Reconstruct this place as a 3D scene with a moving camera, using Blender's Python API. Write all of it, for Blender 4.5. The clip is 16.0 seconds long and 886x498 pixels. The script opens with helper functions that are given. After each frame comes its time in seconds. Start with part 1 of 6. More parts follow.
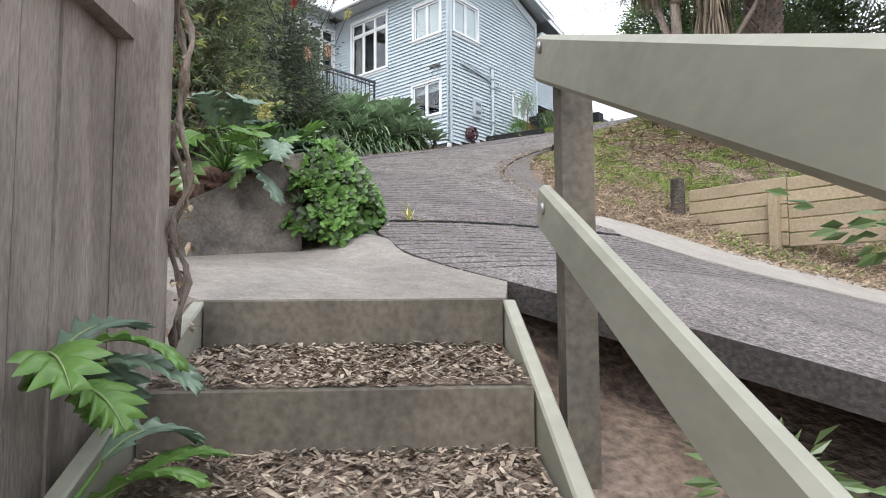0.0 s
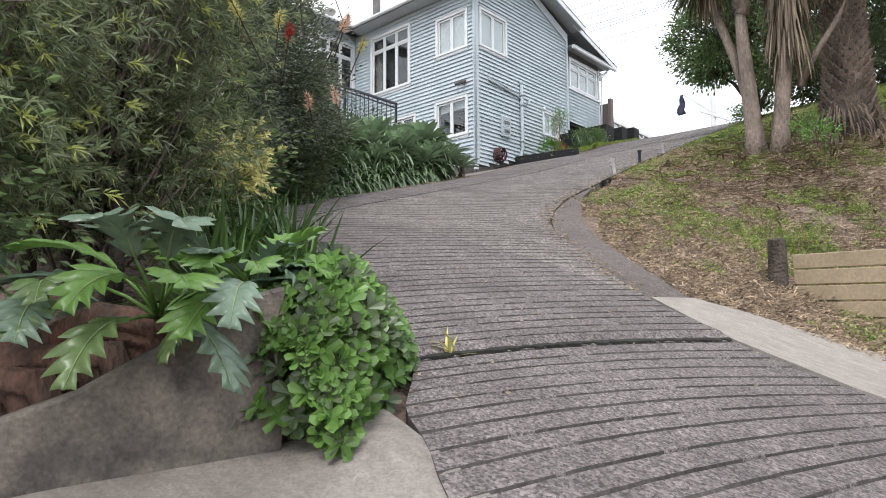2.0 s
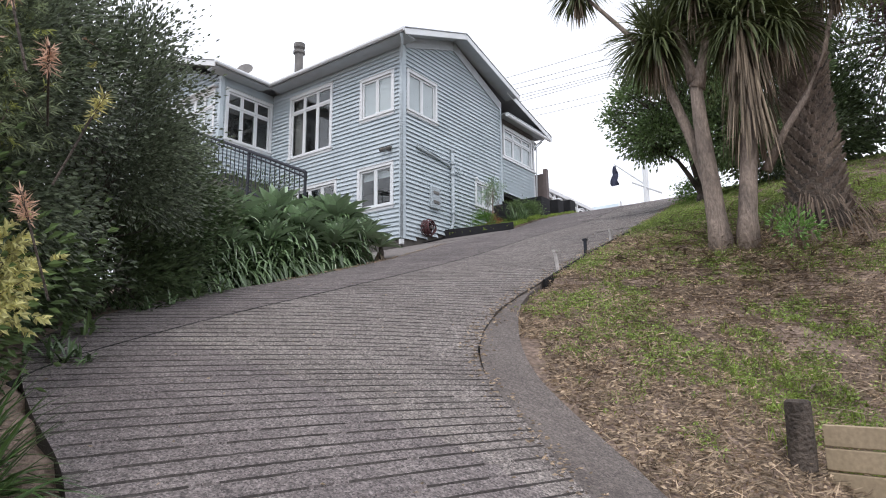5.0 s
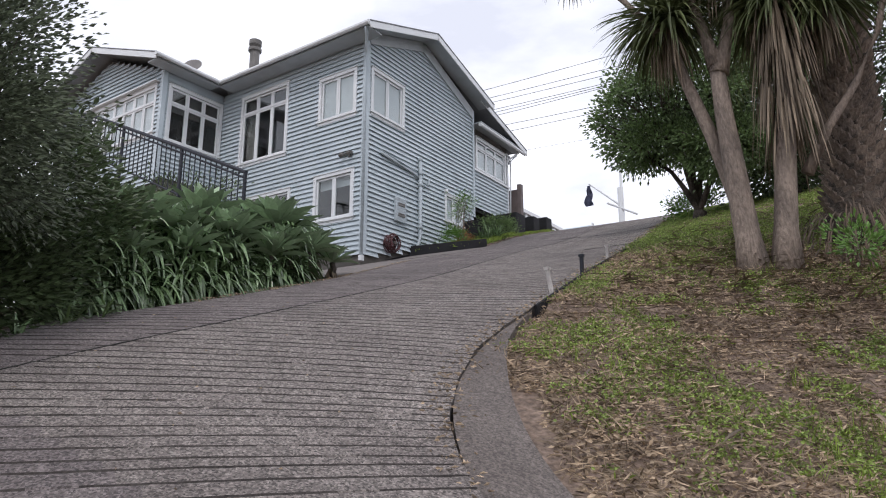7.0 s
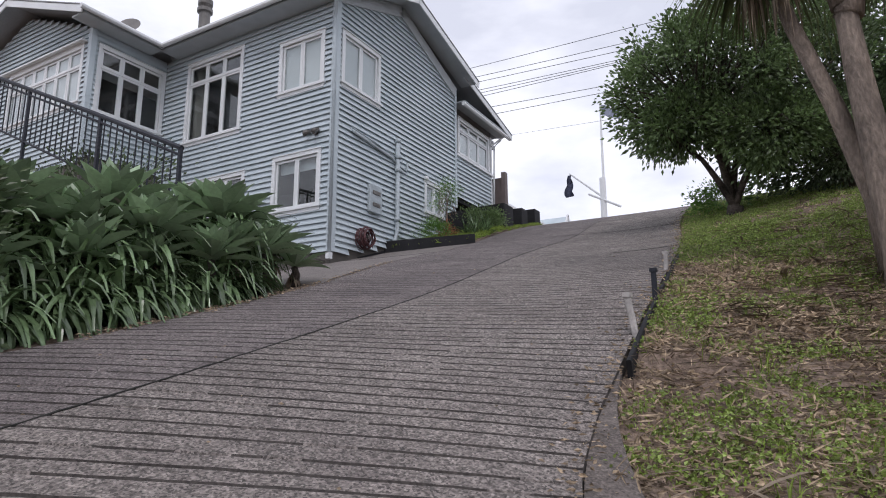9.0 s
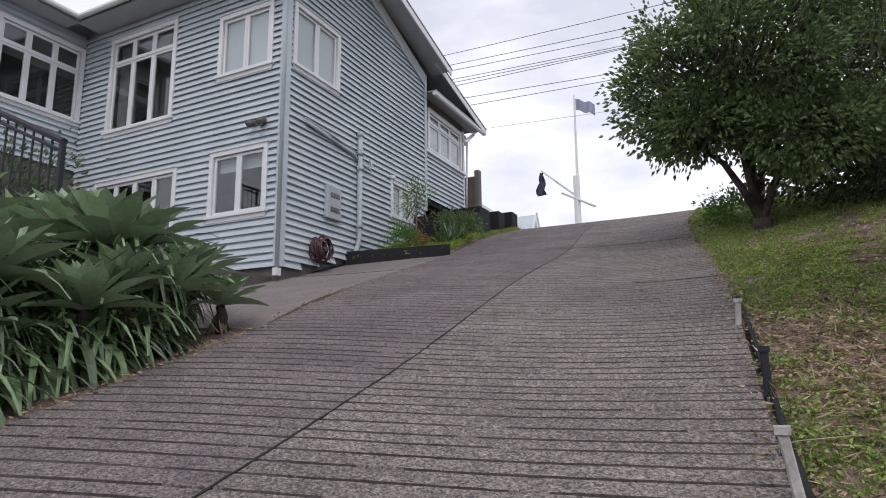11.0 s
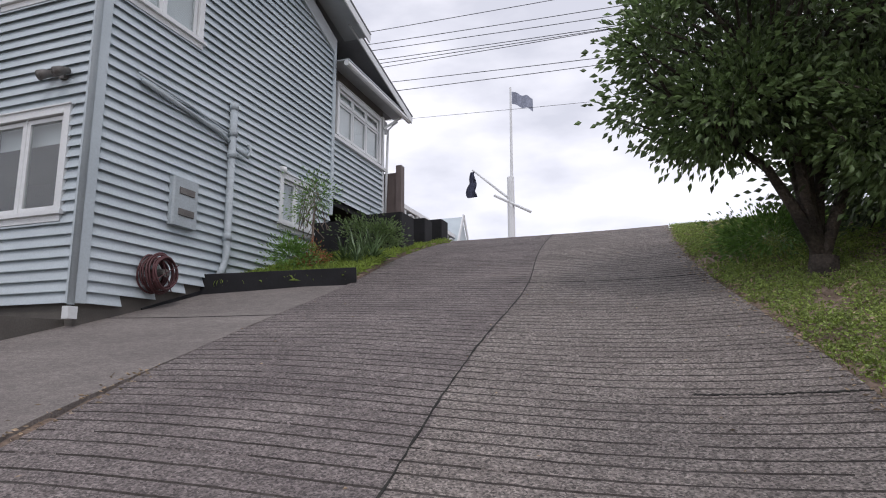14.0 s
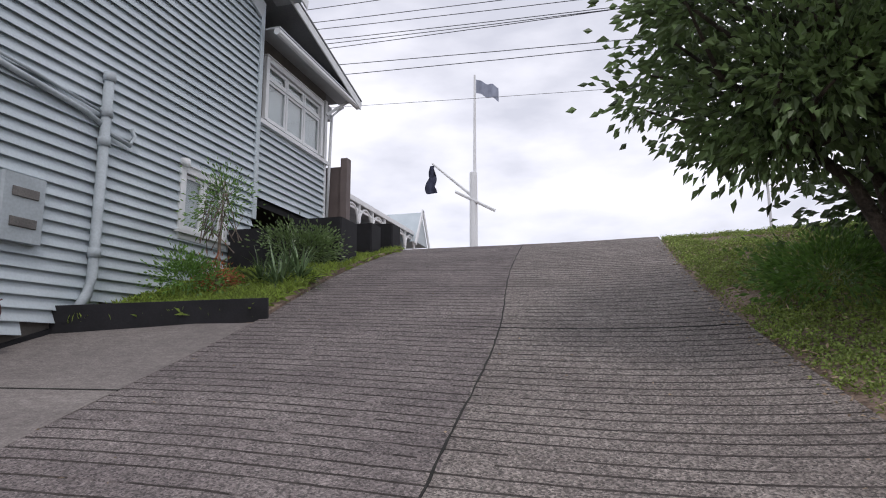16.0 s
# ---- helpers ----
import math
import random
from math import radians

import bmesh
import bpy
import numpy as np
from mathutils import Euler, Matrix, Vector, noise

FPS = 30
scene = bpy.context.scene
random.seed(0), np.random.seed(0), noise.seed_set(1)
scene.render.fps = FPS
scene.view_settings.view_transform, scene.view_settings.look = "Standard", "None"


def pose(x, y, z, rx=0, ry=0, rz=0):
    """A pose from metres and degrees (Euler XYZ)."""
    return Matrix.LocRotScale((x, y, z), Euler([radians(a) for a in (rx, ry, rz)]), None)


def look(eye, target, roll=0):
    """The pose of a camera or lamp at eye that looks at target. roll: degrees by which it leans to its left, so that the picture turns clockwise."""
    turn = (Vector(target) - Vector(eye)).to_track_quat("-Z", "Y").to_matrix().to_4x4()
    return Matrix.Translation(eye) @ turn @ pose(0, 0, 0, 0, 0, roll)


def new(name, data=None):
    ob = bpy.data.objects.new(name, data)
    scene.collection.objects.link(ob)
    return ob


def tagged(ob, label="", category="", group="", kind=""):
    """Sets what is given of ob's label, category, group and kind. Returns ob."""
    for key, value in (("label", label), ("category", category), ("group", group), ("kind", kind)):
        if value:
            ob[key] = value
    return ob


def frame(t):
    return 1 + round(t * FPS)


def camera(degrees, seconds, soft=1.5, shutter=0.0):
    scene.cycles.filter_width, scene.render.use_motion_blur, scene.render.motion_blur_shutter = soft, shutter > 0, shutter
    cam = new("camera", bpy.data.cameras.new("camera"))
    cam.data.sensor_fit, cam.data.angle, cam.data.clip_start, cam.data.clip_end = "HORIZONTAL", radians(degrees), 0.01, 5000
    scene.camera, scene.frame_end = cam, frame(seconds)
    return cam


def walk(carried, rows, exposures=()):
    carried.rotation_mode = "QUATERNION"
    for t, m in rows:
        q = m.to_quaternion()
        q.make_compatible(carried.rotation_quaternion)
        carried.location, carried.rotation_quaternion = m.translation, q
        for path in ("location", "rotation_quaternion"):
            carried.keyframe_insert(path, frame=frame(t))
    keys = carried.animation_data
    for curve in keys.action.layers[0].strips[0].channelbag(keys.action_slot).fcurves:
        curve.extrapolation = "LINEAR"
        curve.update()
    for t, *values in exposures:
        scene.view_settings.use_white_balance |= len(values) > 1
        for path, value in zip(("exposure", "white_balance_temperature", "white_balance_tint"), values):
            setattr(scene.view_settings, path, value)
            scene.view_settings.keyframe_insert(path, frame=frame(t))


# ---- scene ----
import collections

cam = camera(71.0, 16.0, 1.05)
PATH = [
    (0, (0.661, 0.767, 2.121), (-0.633, 2.284, 2.271), -0.4),
    (0.5, (0.405, 0.944, 2.343), (-0.916, 2.443, 2.426), -0.3),
    (1, (0.189, 1.201, 2.497), (-1.128, 2.7, 2.618), -0.6),
    (1.1, (0.126, 1.253, 2.528), (-1.198, 2.744, 2.681), -0.5),
    (1.4, (-0.047, 1.417, 2.654), (-1.373, 2.908, 2.784), -0.4),
    (1.5, (-0.099, 1.465, 2.685), (-1.429, 2.951, 2.823), -0.1),
    (2, (-0.332, 1.681, 2.894), (-1.676, 3.152, 3.069), -0.4),
    (2.5, (-0.527, 2.026, 3.056), (-1.865, 3.5, 3.245), -0.4),
    (3, (-0.897, 2.299, 3.221), (-2.231, 3.773, 3.441), -0.3),
    (3.5, (-1.064, 2.647, 3.377), (-2.398, 4.11, 3.666), -0.7),
    (4, (-1.191, 2.954, 3.6), (-2.498, 4.439, 3.887), -0.7),
    (4.5, (-1.239, 3.084, 3.685), (-2.528, 4.578, 4.013), -0.2),
    (5, (-1.307, 3.355, 3.73), (-2.475, 4.938, 4.092), -0.6),
    (5.2, (-1.361, 3.465, 3.708), (-2.483, 5.081, 4.07), -0.5),
    (7.3, (-2.538, 5.116, 4.101), (-3.597, 6.757, 4.532), -0.2),
    (7.5, (-2.682, 5.285, 4.179), (-3.716, 6.947, 4.589), -0.2),
    (8, (-3.093, 5.636, 4.334), (-4.069, 7.336, 4.732), -0.5),
    (8.5, (-3.444, 6.069, 4.458), (-4.416, 7.776, 4.83), -0.5),
    (9, (-3.871, 6.425, 4.641), (-4.847, 8.126, 5.033), -0.3),
    (9.2, (-3.961, 6.58, 4.692), (-4.93, 8.287, 5.078), -0.6),
    (11.3, (-5.052, 8.245, 5.507), (-5.916, 10.01, 5.878), -0.6),
    (11.5, (-5.13, 8.47, 5.574), (-6.002, 10.226, 5.965), -0.2),
    (12, (-5.404, 8.955, 5.748), (-6.196, 10.756, 6.106), -0.5),
    (12.5, (-5.507, 9.466, 5.889), (-6.297, 11.266, 6.262), -0.4),
    (12.8, (-5.66, 9.796, 6.022), (-6.394, 11.627, 6.349), 0.0),
    (13, (-5.782, 10.012, 6.082), (-6.496, 11.846, 6.437), -0.4),
    (13.5, (-5.955, 10.524, 6.251), (-6.662, 12.355, 6.636), -0.4),
    (14, (-6.185, 11.056, 6.44), (-6.824, 12.917, 6.796), -0.4),
    (14.5, (-6.34, 11.518, 6.574), (-6.93, 13.394, 6.936), -0.5),
    (15, (-6.469, 12.018, 6.775), (-7.025, 13.902, 7.149), -0.2),
    (15.5, (-6.602, 12.485, 6.971), (-7.108, 14.391, 7.307), -0.6),
    (16, (-6.659, 12.996, 7.158), (-7.179, 14.899, 7.486), -0.2),
]
walk(cam, [(t, look(eye, target, roll)) for t, eye, target, roll in PATH],
     [(0, 1.05, 6250, 9), (1, 0.95, 6350, 10), (2, 0.85, 6400, 10), (3.5, 0.8, 6400, 11), (5, 0.52, 6300, 13), (7.5, 0.12, 6300, 15), (9, 0.02, 6250, 16), (12.5, 0.02, 6400, 16), (14, -0.04, 6400, 16), (16, -0.06, 6400, 16)])

# ---- world, sun, exposure ----
SUN_ELEV, SUN_AZ = radians(52), radians(150)
world = bpy.data.worlds.new("world")
scene.world = world
world.use_nodes = True
wn, wl = world.node_tree.nodes, world.node_tree.links
bg = wn["Background"]
sky = wn.new("ShaderNodeTexSky")
sky.sky_type, sky.sun_disc, sky.sun_elevation, sky.sun_rotation = "NISHITA", False, SUN_ELEV, SUN_AZ
wtc = wn.new("ShaderNodeTexCoord")
wmap = wn.new("ShaderNodeMapping")
wmap.inputs["Scale"].default_value = (1.0, 1.0, 2.6)
wl.new(wtc.outputs["Generated"], wmap.inputs["Vector"])
cl = wn.new("ShaderNodeTexNoise")
cl.inputs["Scale"].default_value, cl.inputs["Detail"].default_value, cl.inputs["Roughness"].default_value = 2.6, 7.0, 0.52
wl.new(wmap.outputs["Vector"], cl.inputs["Vector"])
cr = wn.new("ShaderNodeValToRGB")
cr.color_ramp.elements[0].position, cr.color_ramp.elements[0].color = 0.38, (8.0, 8.3, 9.0, 1)
cr.color_ramp.elements[1].position, cr.color_ramp.elements[1].color = 0.60, (12.4, 12.6, 13.0, 1)
wl.new(cl.outputs["Fac"], cr.inputs["Fac"])
wmix = wn.new("ShaderNodeMix")
wmix.data_type = "RGBA"
wmix.inputs["Factor"].default_value = 0.88
wl.new(sky.outputs["Color"], wmix.inputs["A"])
wl.new(cr.outputs["Color"], wmix.inputs["B"])
wl.new(wmix.outputs["Result"], bg.inputs["Color"])
bg.inputs["Strength"].default_value = 0.1
sun = new("sun", bpy.data.lights.new("sun", "SUN"))
sun.data.energy, sun.data.angle, sun.data.color = 0.9, radians(14), (1.0, 0.96, 0.9)
sun.rotation_euler = Euler((radians(38), 0, radians(30)))

# ---- materials ----


def shader(name, base, rough=0.7, vary=0.25, scale=3.0, fine=60.0, bump=0.2, dist=0.01, metal=0.0, tint=None, island=0.0, stretch=(1, 1, 1), trans=0.0, per=0.0):
    """A surface: base colour varied at a coarse and a fine scale, with relief."""
    m = bpy.data.materials.new(name)
    m.use_nodes = True
    n, l = m.node_tree.nodes, m.node_tree.links
    b = n["Principled BSDF"]
    tc, mp = n.new("ShaderNodeTexCoord"), n.new("ShaderNodeMapping")
    mp.inputs["Scale"].default_value = stretch
    l.new(tc.outputs["Object"], mp.inputs["Vector"])
    a, f = n.new("ShaderNodeTexNoise"), n.new("ShaderNodeTexNoise")
    for t, s, d in ((a, scale, 4), (f, fine, 3)):
        t.inputs["Scale"].default_value, t.inputs["Detail"].default_value = s, d
        l.new(mp.outputs["Vector"], t.inputs["Vector"])
    r = n.new("ShaderNodeValToRGB")
    c2 = tint if tint else tuple(c * (1 - 2 * vary) for c in base)
    r.color_ramp.elements[0].position, r.color_ramp.elements[0].color = 0.36, (*c2, 1)
    r.color_ramp.elements[1].position, r.color_ramp.elements[1].color = 0.62, (*base, 1)
    l.new(a.outputs["Fac"], r.inputs["Fac"])
    hs = n.new("ShaderNodeHueSaturation")
    l.new(r.outputs["Color"], hs.inputs["Color"])
    mr = n.new("ShaderNodeMapRange")
    mr.inputs["From Min"].default_value, mr.inputs["From Max"].default_value = 0.3, 0.7
    mr.inputs["To Min"].default_value, mr.inputs["To Max"].default_value = 1 - vary, 1 + vary
    l.new(f.outputs["Fac"], mr.inputs["Value"])
    val = mr.outputs["Result"]
    for amount, socket in ((island, "Random Per Island"), (per, "Random")):
        if amount:
            g = n.new("ShaderNodeNewGeometry" if socket != "Random" else "ShaderNodeObjectInfo")
            k = n.new("ShaderNodeMath")
            k.operation = "MULTIPLY_ADD"
            k.inputs[1].default_value, k.inputs[2].default_value = 2 * amount, 1 - amount
            l.new(g.outputs[socket], k.inputs[0])
            x = n.new("ShaderNodeMath")
            x.operation = "MULTIPLY"
            l.new(val, x.inputs[0]), l.new(k.outputs[0], x.inputs[1])
            val = x.outputs[0]
    l.new(val, hs.inputs["Value"])
    l.new(hs.outputs["Color"], b.inputs["Base Color"])
    b.inputs["Roughness"].default_value, b.inputs["Metallic"].default_value = rough, metal
    if trans:
        b.inputs["Transmission Weight"].default_value = 0.0
        b.inputs["Subsurface Weight"].default_value = 0.0
    bp = n.new("ShaderNodeBump")
    bp.inputs["Strength"].default_value, bp.inputs["Distance"].default_value = bump, dist
    l.new(f.outputs["Fac"], bp.inputs["Height"])
    l.new(bp.outputs["Normal"], b.inputs["Normal"])
    if trans:
        t = n.new("ShaderNodeBsdfTranslucent")
        l.new(hs.outputs["Color"], t.inputs["Color"])
        mx = n.new("ShaderNodeMixShader")
        mx.inputs[0].default_value = trans
        l.new(b.outputs[0], mx.inputs[1]), l.new(t.outputs[0], mx.inputs[2])
        l.new(mx.outputs[0], n["Material Output"].inputs["Surface"])
    return m


def concrete(name, pale, dark, speck=0.5, rough=0.85, bump=0.8):
    """Weathered concrete: broad soft stains, brush marks and exposed aggregate."""
    m = bpy.data.materials.new(name)
    m.use_nodes = True
    n, l = m.node_tree.nodes, m.node_tree.links
    b = n["Principled BSDF"]
    tc = n.new("ShaderNodeTexCoord")

    def noisy(scale, detail, stretch=(1, 1, 1), rough_=0.55):
        mp = n.new("ShaderNodeMapping")
        mp.inputs["Scale"].default_value = stretch
        l.new(tc.outputs["Object"], mp.inputs["Vector"])
        t = n.new("ShaderNodeTexNoise")
        t.inputs["Scale"].default_value, t.inputs["Detail"].default_value, t.inputs["Roughness"].default_value = scale, detail, rough_
        l.new(mp.outputs["Vector"], t.inputs["Vector"])
        return t.outputs["Fac"]

    def ranged(v, a, c, lo, hi):
        k = n.new("ShaderNodeMapRange")
        for i, x in enumerate((a, c, lo, hi), 1):
            k.inputs[i].default_value = x
        l.new(v, k.inputs["Value"])
        return k.outputs["Result"]

    def times(v, w):
        k = n.new("ShaderNodeMath")
        k.operation = "MULTIPLY"
        l.new(v, k.inputs[0]), l.new(w, k.inputs[1])
        return k.outputs[0]
    stain = n.new("ShaderNodeMix")
    stain.data_type = "RGBA"
    stain.inputs["A"].default_value, stain.inputs["B"].default_value = (*dark, 1), (*pale, 1)
    l.new(ranged(noisy(1.1, 6, (1, 1.6, 1), 0.62), 0.3, 0.7, 0.0, 1.0), stain.inputs["Factor"])
    vor = n.new("ShaderNodeTexVoronoi")
    vor.inputs["Scale"].default_value = 105
    l.new(tc.outputs["Object"], vor.inputs["Vector"])
    cell = n.new("ShaderNodeSeparateColor")
    l.new(vor.outputs["Color"], cell.inputs["Color"])
    stone = ranged(cell.outputs[0], 0.0, 1.0, 1 - speck, 1 + speck * 0.9)
    grit = ranged(noisy(46, 4), 0.32, 0.68, 1 - speck * 0.6, 1 + speck * 0.6)
    patch = ranged(noisy(9, 4, (1, 2.2, 1), 0.65), 0.32, 0.68, 0.82, 1.16)
    hs = n.new("ShaderNodeHueSaturation")
    l.new(stain.outputs["Result"], hs.inputs["Color"])
    l.new(times(times(stone, grit), patch), hs.inputs["Value"])
    l.new(hs.outputs["Color"], b.inputs["Base Color"])
    b.inputs["Roughness"].default_value = rough
    bp = n.new("ShaderNodeBump")
    bp.inputs["Strength"].default_value, bp.inputs["Distance"].default_value = bump, 0.012
    l.new(times(stone, grit), bp.inputs["Height"])
    l.new(bp.outputs["Normal"], b.inputs["Normal"])
    return m


M = {}
M["board"] = shader("painted_board", (0.50, 0.565, 0.60), 0.55, 0.05, 1.2, 40, 0.15, 0.003, per=0.03, tint=(0.44, 0.505, 0.54))
M["trim"] = shader("white_paint", (0.72, 0.74, 0.75), 0.45, 0.04, 1.5, 30, 0.1, 0.002)
M["roof"] = shader("roof_iron", (0.25, 0.26, 0.27), 0.5, 0.1, 1.5, 30)
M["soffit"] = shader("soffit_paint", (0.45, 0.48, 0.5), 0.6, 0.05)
# dark tone puts the dimness of unlit rooms into the wall colour
M["room"] = shader("dim_room_wall", (0.12, 0.11, 0.1), 0.9, 0.1)
M["curtain"] = shader("curtain_cloth", (0.35, 0.33, 0.31), 0.9, 0.1, 6, 60)
M["blind"] = shader("blind_cloth", (0.74, 0.76, 0.78), 0.8, 0.03, 2, 60)
M["concrete"] = concrete("drive_concrete", (0.25, 0.217, 0.207), (0.145, 0.122, 0.121), 0.62, 0.85, 1.0)
M["concrete_right"] = concrete("drive_concrete_pale", (0.30, 0.264, 0.242), (0.19, 0.164, 0.152), 0.68, 0.85, 1.0)
M["groove"] = shader("dirt_in_groove", (0.075, 0.065, 0.06), 0.95, 0.4, 2.0, 60, 0.6, 0.01, tint=(0.05, 0.043, 0.04))
M["concrete_top"] = concrete("apron_concrete", (0.235, 0.21, 0.195), (0.165, 0.145, 0.137), 0.22)
M["channel"] = concrete("channel_concrete", (0.18, 0.155, 0.14), (0.12, 0.10, 0.09), 0.4)
M["slab"] = concrete("smooth_concrete", (0.30, 0.265, 0.235), (0.19, 0.165, 0.145), 0.14, 0.8, 0.3)
M["strip"] = concrete("pale_concrete", (0.345, 0.312, 0.275), (0.28, 0.25, 0.22), 0.1, 0.85, 0.2)
M["wall_concrete"] = shader("stained_concrete", (0.165, 0.142, 0.12), 0.9, 0.25, 6.5, 60, 0.5, 0.01, tint=(0.075, 0.066, 0.058))
M["joint"] = shader("dark_joint", (0.03, 0.03, 0.026), 0.95, 0.3, 8, 60)
M["soil"] = shader("dry_soil", (0.25, 0.185, 0.145), 0.95, 0.45, 2.6, 28, 0.9, 0.03, tint=(0.14, 0.10, 0.075))
M["timber"] = shader("treated_timber", (0.36, 0.35, 0.285), 0.65, 0.06, 1.3, 16, 0.08, 0.003, stretch=(1, 1, 2.5), tint=(0.27, 0.262, 0.21))
M["timber_dark"] = shader("weathered_board", (0.31, 0.265, 0.23), 0.85, 0.2, 2.5, 40, 0.4, 0.004, stretch=(4, 4, .7), tint=(0.19, 0.16, 0.14), per=0.2)
M["riser"] = shader("wet_timber", (0.15, 0.128, 0.10), 0.8, 0.25, 3, 40, 0.4, 0.004, tint=(0.09, 0.078, 0.062))
M["pale_timber"] = shader("pale_timber", (0.39, 0.305, 0.205), 0.8, 0.15, 2, 40, 0.3, 0.004, per=0.12, tint=(0.33, 0.26, 0.17))
M["chips"] = shader("wood_chips", (0.33, 0.265, 0.205), 0.9, 0.2, 6, 60, island=0.6)
M["black_timber"] = shader("black_stained_timber", (0.014, 0.014, 0.017), 0.9, 0.2, 4, 50)
M["pipe_paint"] = shader("weathered_pipe_paint", (0.42, 0.475, 0.505), 0.6, 0.08, 3, 40, 0.1, 0.002)
M["iron"] = shader("black_iron", (0.015, 0.018, 0.028), 0.7, 0.1)
M["metal"] = shader("galvanised_metal", (0.5, 0.5, 0.5), 0.4, 0.1, metal=0.8)
M["flue"] = shader("flue_metal", (0.16, 0.15, 0.14), 0.5, 0.2)
M["hose"] = shader("red_hose", (0.10, 0.036, 0.04), 0.5, 0.15)
M["bark"] = shader("pale_bark", (0.27, 0.215, 0.175), 0.9, 0.25, 5, 40, 0.9, 0.03, stretch=(1, 1, .35), tint=(0.15, 0.12, 0.10))
M["bark_dark"] = shader("dark_bark", (0.10, 0.08, 0.065), 0.9, 0.3, 5, 40, 0.9, 0.03)
M["root_bark"] = shader("reddish_bark", (0.19, 0.10, 0.075), 0.9, 0.3, 7, 50, 0.9, 0.02, stretch=(1, 1, .4), tint=(0.07, 0.045, 0.035))
M["white_bark"] = shader("white_bark", (0.55, 0.52, 0.47), 0.8, 0.25, 9, 40, 0.5, 0.01, tint=(0.2, 0.18, 0.15))
M["dead_leaf"] = shader("dead_leaves", (0.42, 0.32, 0.22), 0.85, 0.2, 6, 60, island=0.6)
M["dead_blade"] = shader("dead_fronds", (0.25, 0.195, 0.14), 0.85, 0.15, 3, 60, island=0.5)
M["dead_dark"] = shader("rotten_fronds", (0.13, 0.095, 0.07), 0.9, 0.15, 3, 60, island=0.5)


def leaf(name, c, island=0.4, rough=0.45, trans=0.25, tint=None):
    return shader(name, c, rough, 0.12, 1.6, 25, 0.15, 0.004, island=island, trans=trans, tint=tint)


M["leaf_rib"] = leaf("pale_leaf_rib", (0.34, 0.42, 0.20), 0.1, 0.4, 0.1)
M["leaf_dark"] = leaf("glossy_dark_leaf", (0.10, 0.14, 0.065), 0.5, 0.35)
M["leaf_fine"] = leaf("small_dark_leaf", (0.135, 0.165, 0.105), 0.6, 0.4)
M["leaf_mid"] = leaf("mid_green_leaf", (0.15, 0.225, 0.085), 0.35, 0.32)
M["leaf_bright"] = leaf("bright_green_leaf", (0.15, 0.28, 0.065), 0.35, 0.35)
M["leaf_grey"] = leaf("grey_green_leaf", (0.17, 0.245, 0.17), 0.2, 0.3, 0.12)
M["leaf_bottle"] = leaf("olive_needle_leaf", (0.21, 0.235, 0.12), 0.6)
M["leaf_gold"] = leaf("gold_variegated_leaf", (0.75, 0.72, 0.33), 0.35)
M["leaf_agave"] = leaf("agave_leaf", (0.29, 0.39, 0.24), 0.55, 0.28, 0.08)
M["leaf_lily"] = leaf("strap_leaf", (0.165, 0.245, 0.12), 0.65, 0.22, 0.1)
M["leaf_whorl"] = leaf("narrow_whorl_leaf", (0.205, 0.25, 0.13), 0.5, 0.42, 0.2)
M["leaf_new"] = leaf("new_tip_leaf", (0.42, 0.46, 0.14), 0.4, 0.45, 0.2)
M["leaf_creeper"] = leaf("creeping_weed_leaf", (0.29, 0.38, 0.10), 0.5, 0.5, 0.2)
M["leaf_iris"] = leaf("iris_leaf", (0.085, 0.155, 0.045), 0.5, 0.28, 0.12)
M["leaf_cabbage"] = leaf("cabbage_tree_leaf", (0.12, 0.145, 0.06), 0.45, 0.4)
M["grass"] = leaf("grass_blade", (0.27, 0.37, 0.065), 0.45, 0.6)
M["leaf_purple"] = leaf("purple_leaf", (0.05, 0.02, 0.025), 0.5)
M["flower_red"] = leaf("red_flower", (0.5, 0.02, 0.02), 0.3)
M["flower_peach"] = leaf("peach_flower", (0.75, 0.50, 0.36), 0.3)
M["flower_yellow"] = leaf("pale_yellow_flower", (0.7, 0.65, 0.25), 0.3)
M["terracotta"] = shader("rust_leaf", (0.35, 0.12, 0.05), 0.8, 0.2, island=0.4)
M["cream"] = shader("cream_stone", (0.6, 0.58, 0.52), 0.7, 0.06)
M["peg_grey"] = shader("weathered_peg", (0.52, 0.49, 0.47), 0.8, 0.15, 12, 60)
M["flag_pale"] = shader("grey_blue_cloth", (0.30, 0.33, 0.42), 0.8, 0.1)
M["flag"] = shader("navy_cloth", (0.03, 0.035, 0.07), 0.8, 0.1)
M["fence_brown"] = shader("brown_screen", (0.16, 0.13, 0.125), 0.8, 0.1)

glass = bpy.data.materials.new("window_glass")
glass.use_nodes = True
gn, gl = glass.node_tree.nodes, glass.node_tree.links
gt, gg, gm, gf = gn.new("ShaderNodeBsdfTransparent"), gn.new("ShaderNodeBsdfGlossy"), gn.new("ShaderNodeMixShader"), gn.new("ShaderNodeLayerWeight")
gt.inputs["Color"].default_value = (0.85, 0.88, 0.88, 1)
gg.inputs["Roughness"].default_value = 0.02
gf.inputs["Blend"].default_value = 0.5
gp, gq = gn.new("ShaderNodeMath"), gn.new("ShaderNodeMath")
gp.operation, gq.operation = "POWER", "MULTIPLY_ADD"
gp.inputs[1].default_value, gq.inputs[1].default_value, gq.inputs[2].default_value = 3.5, 0.75, 0.06
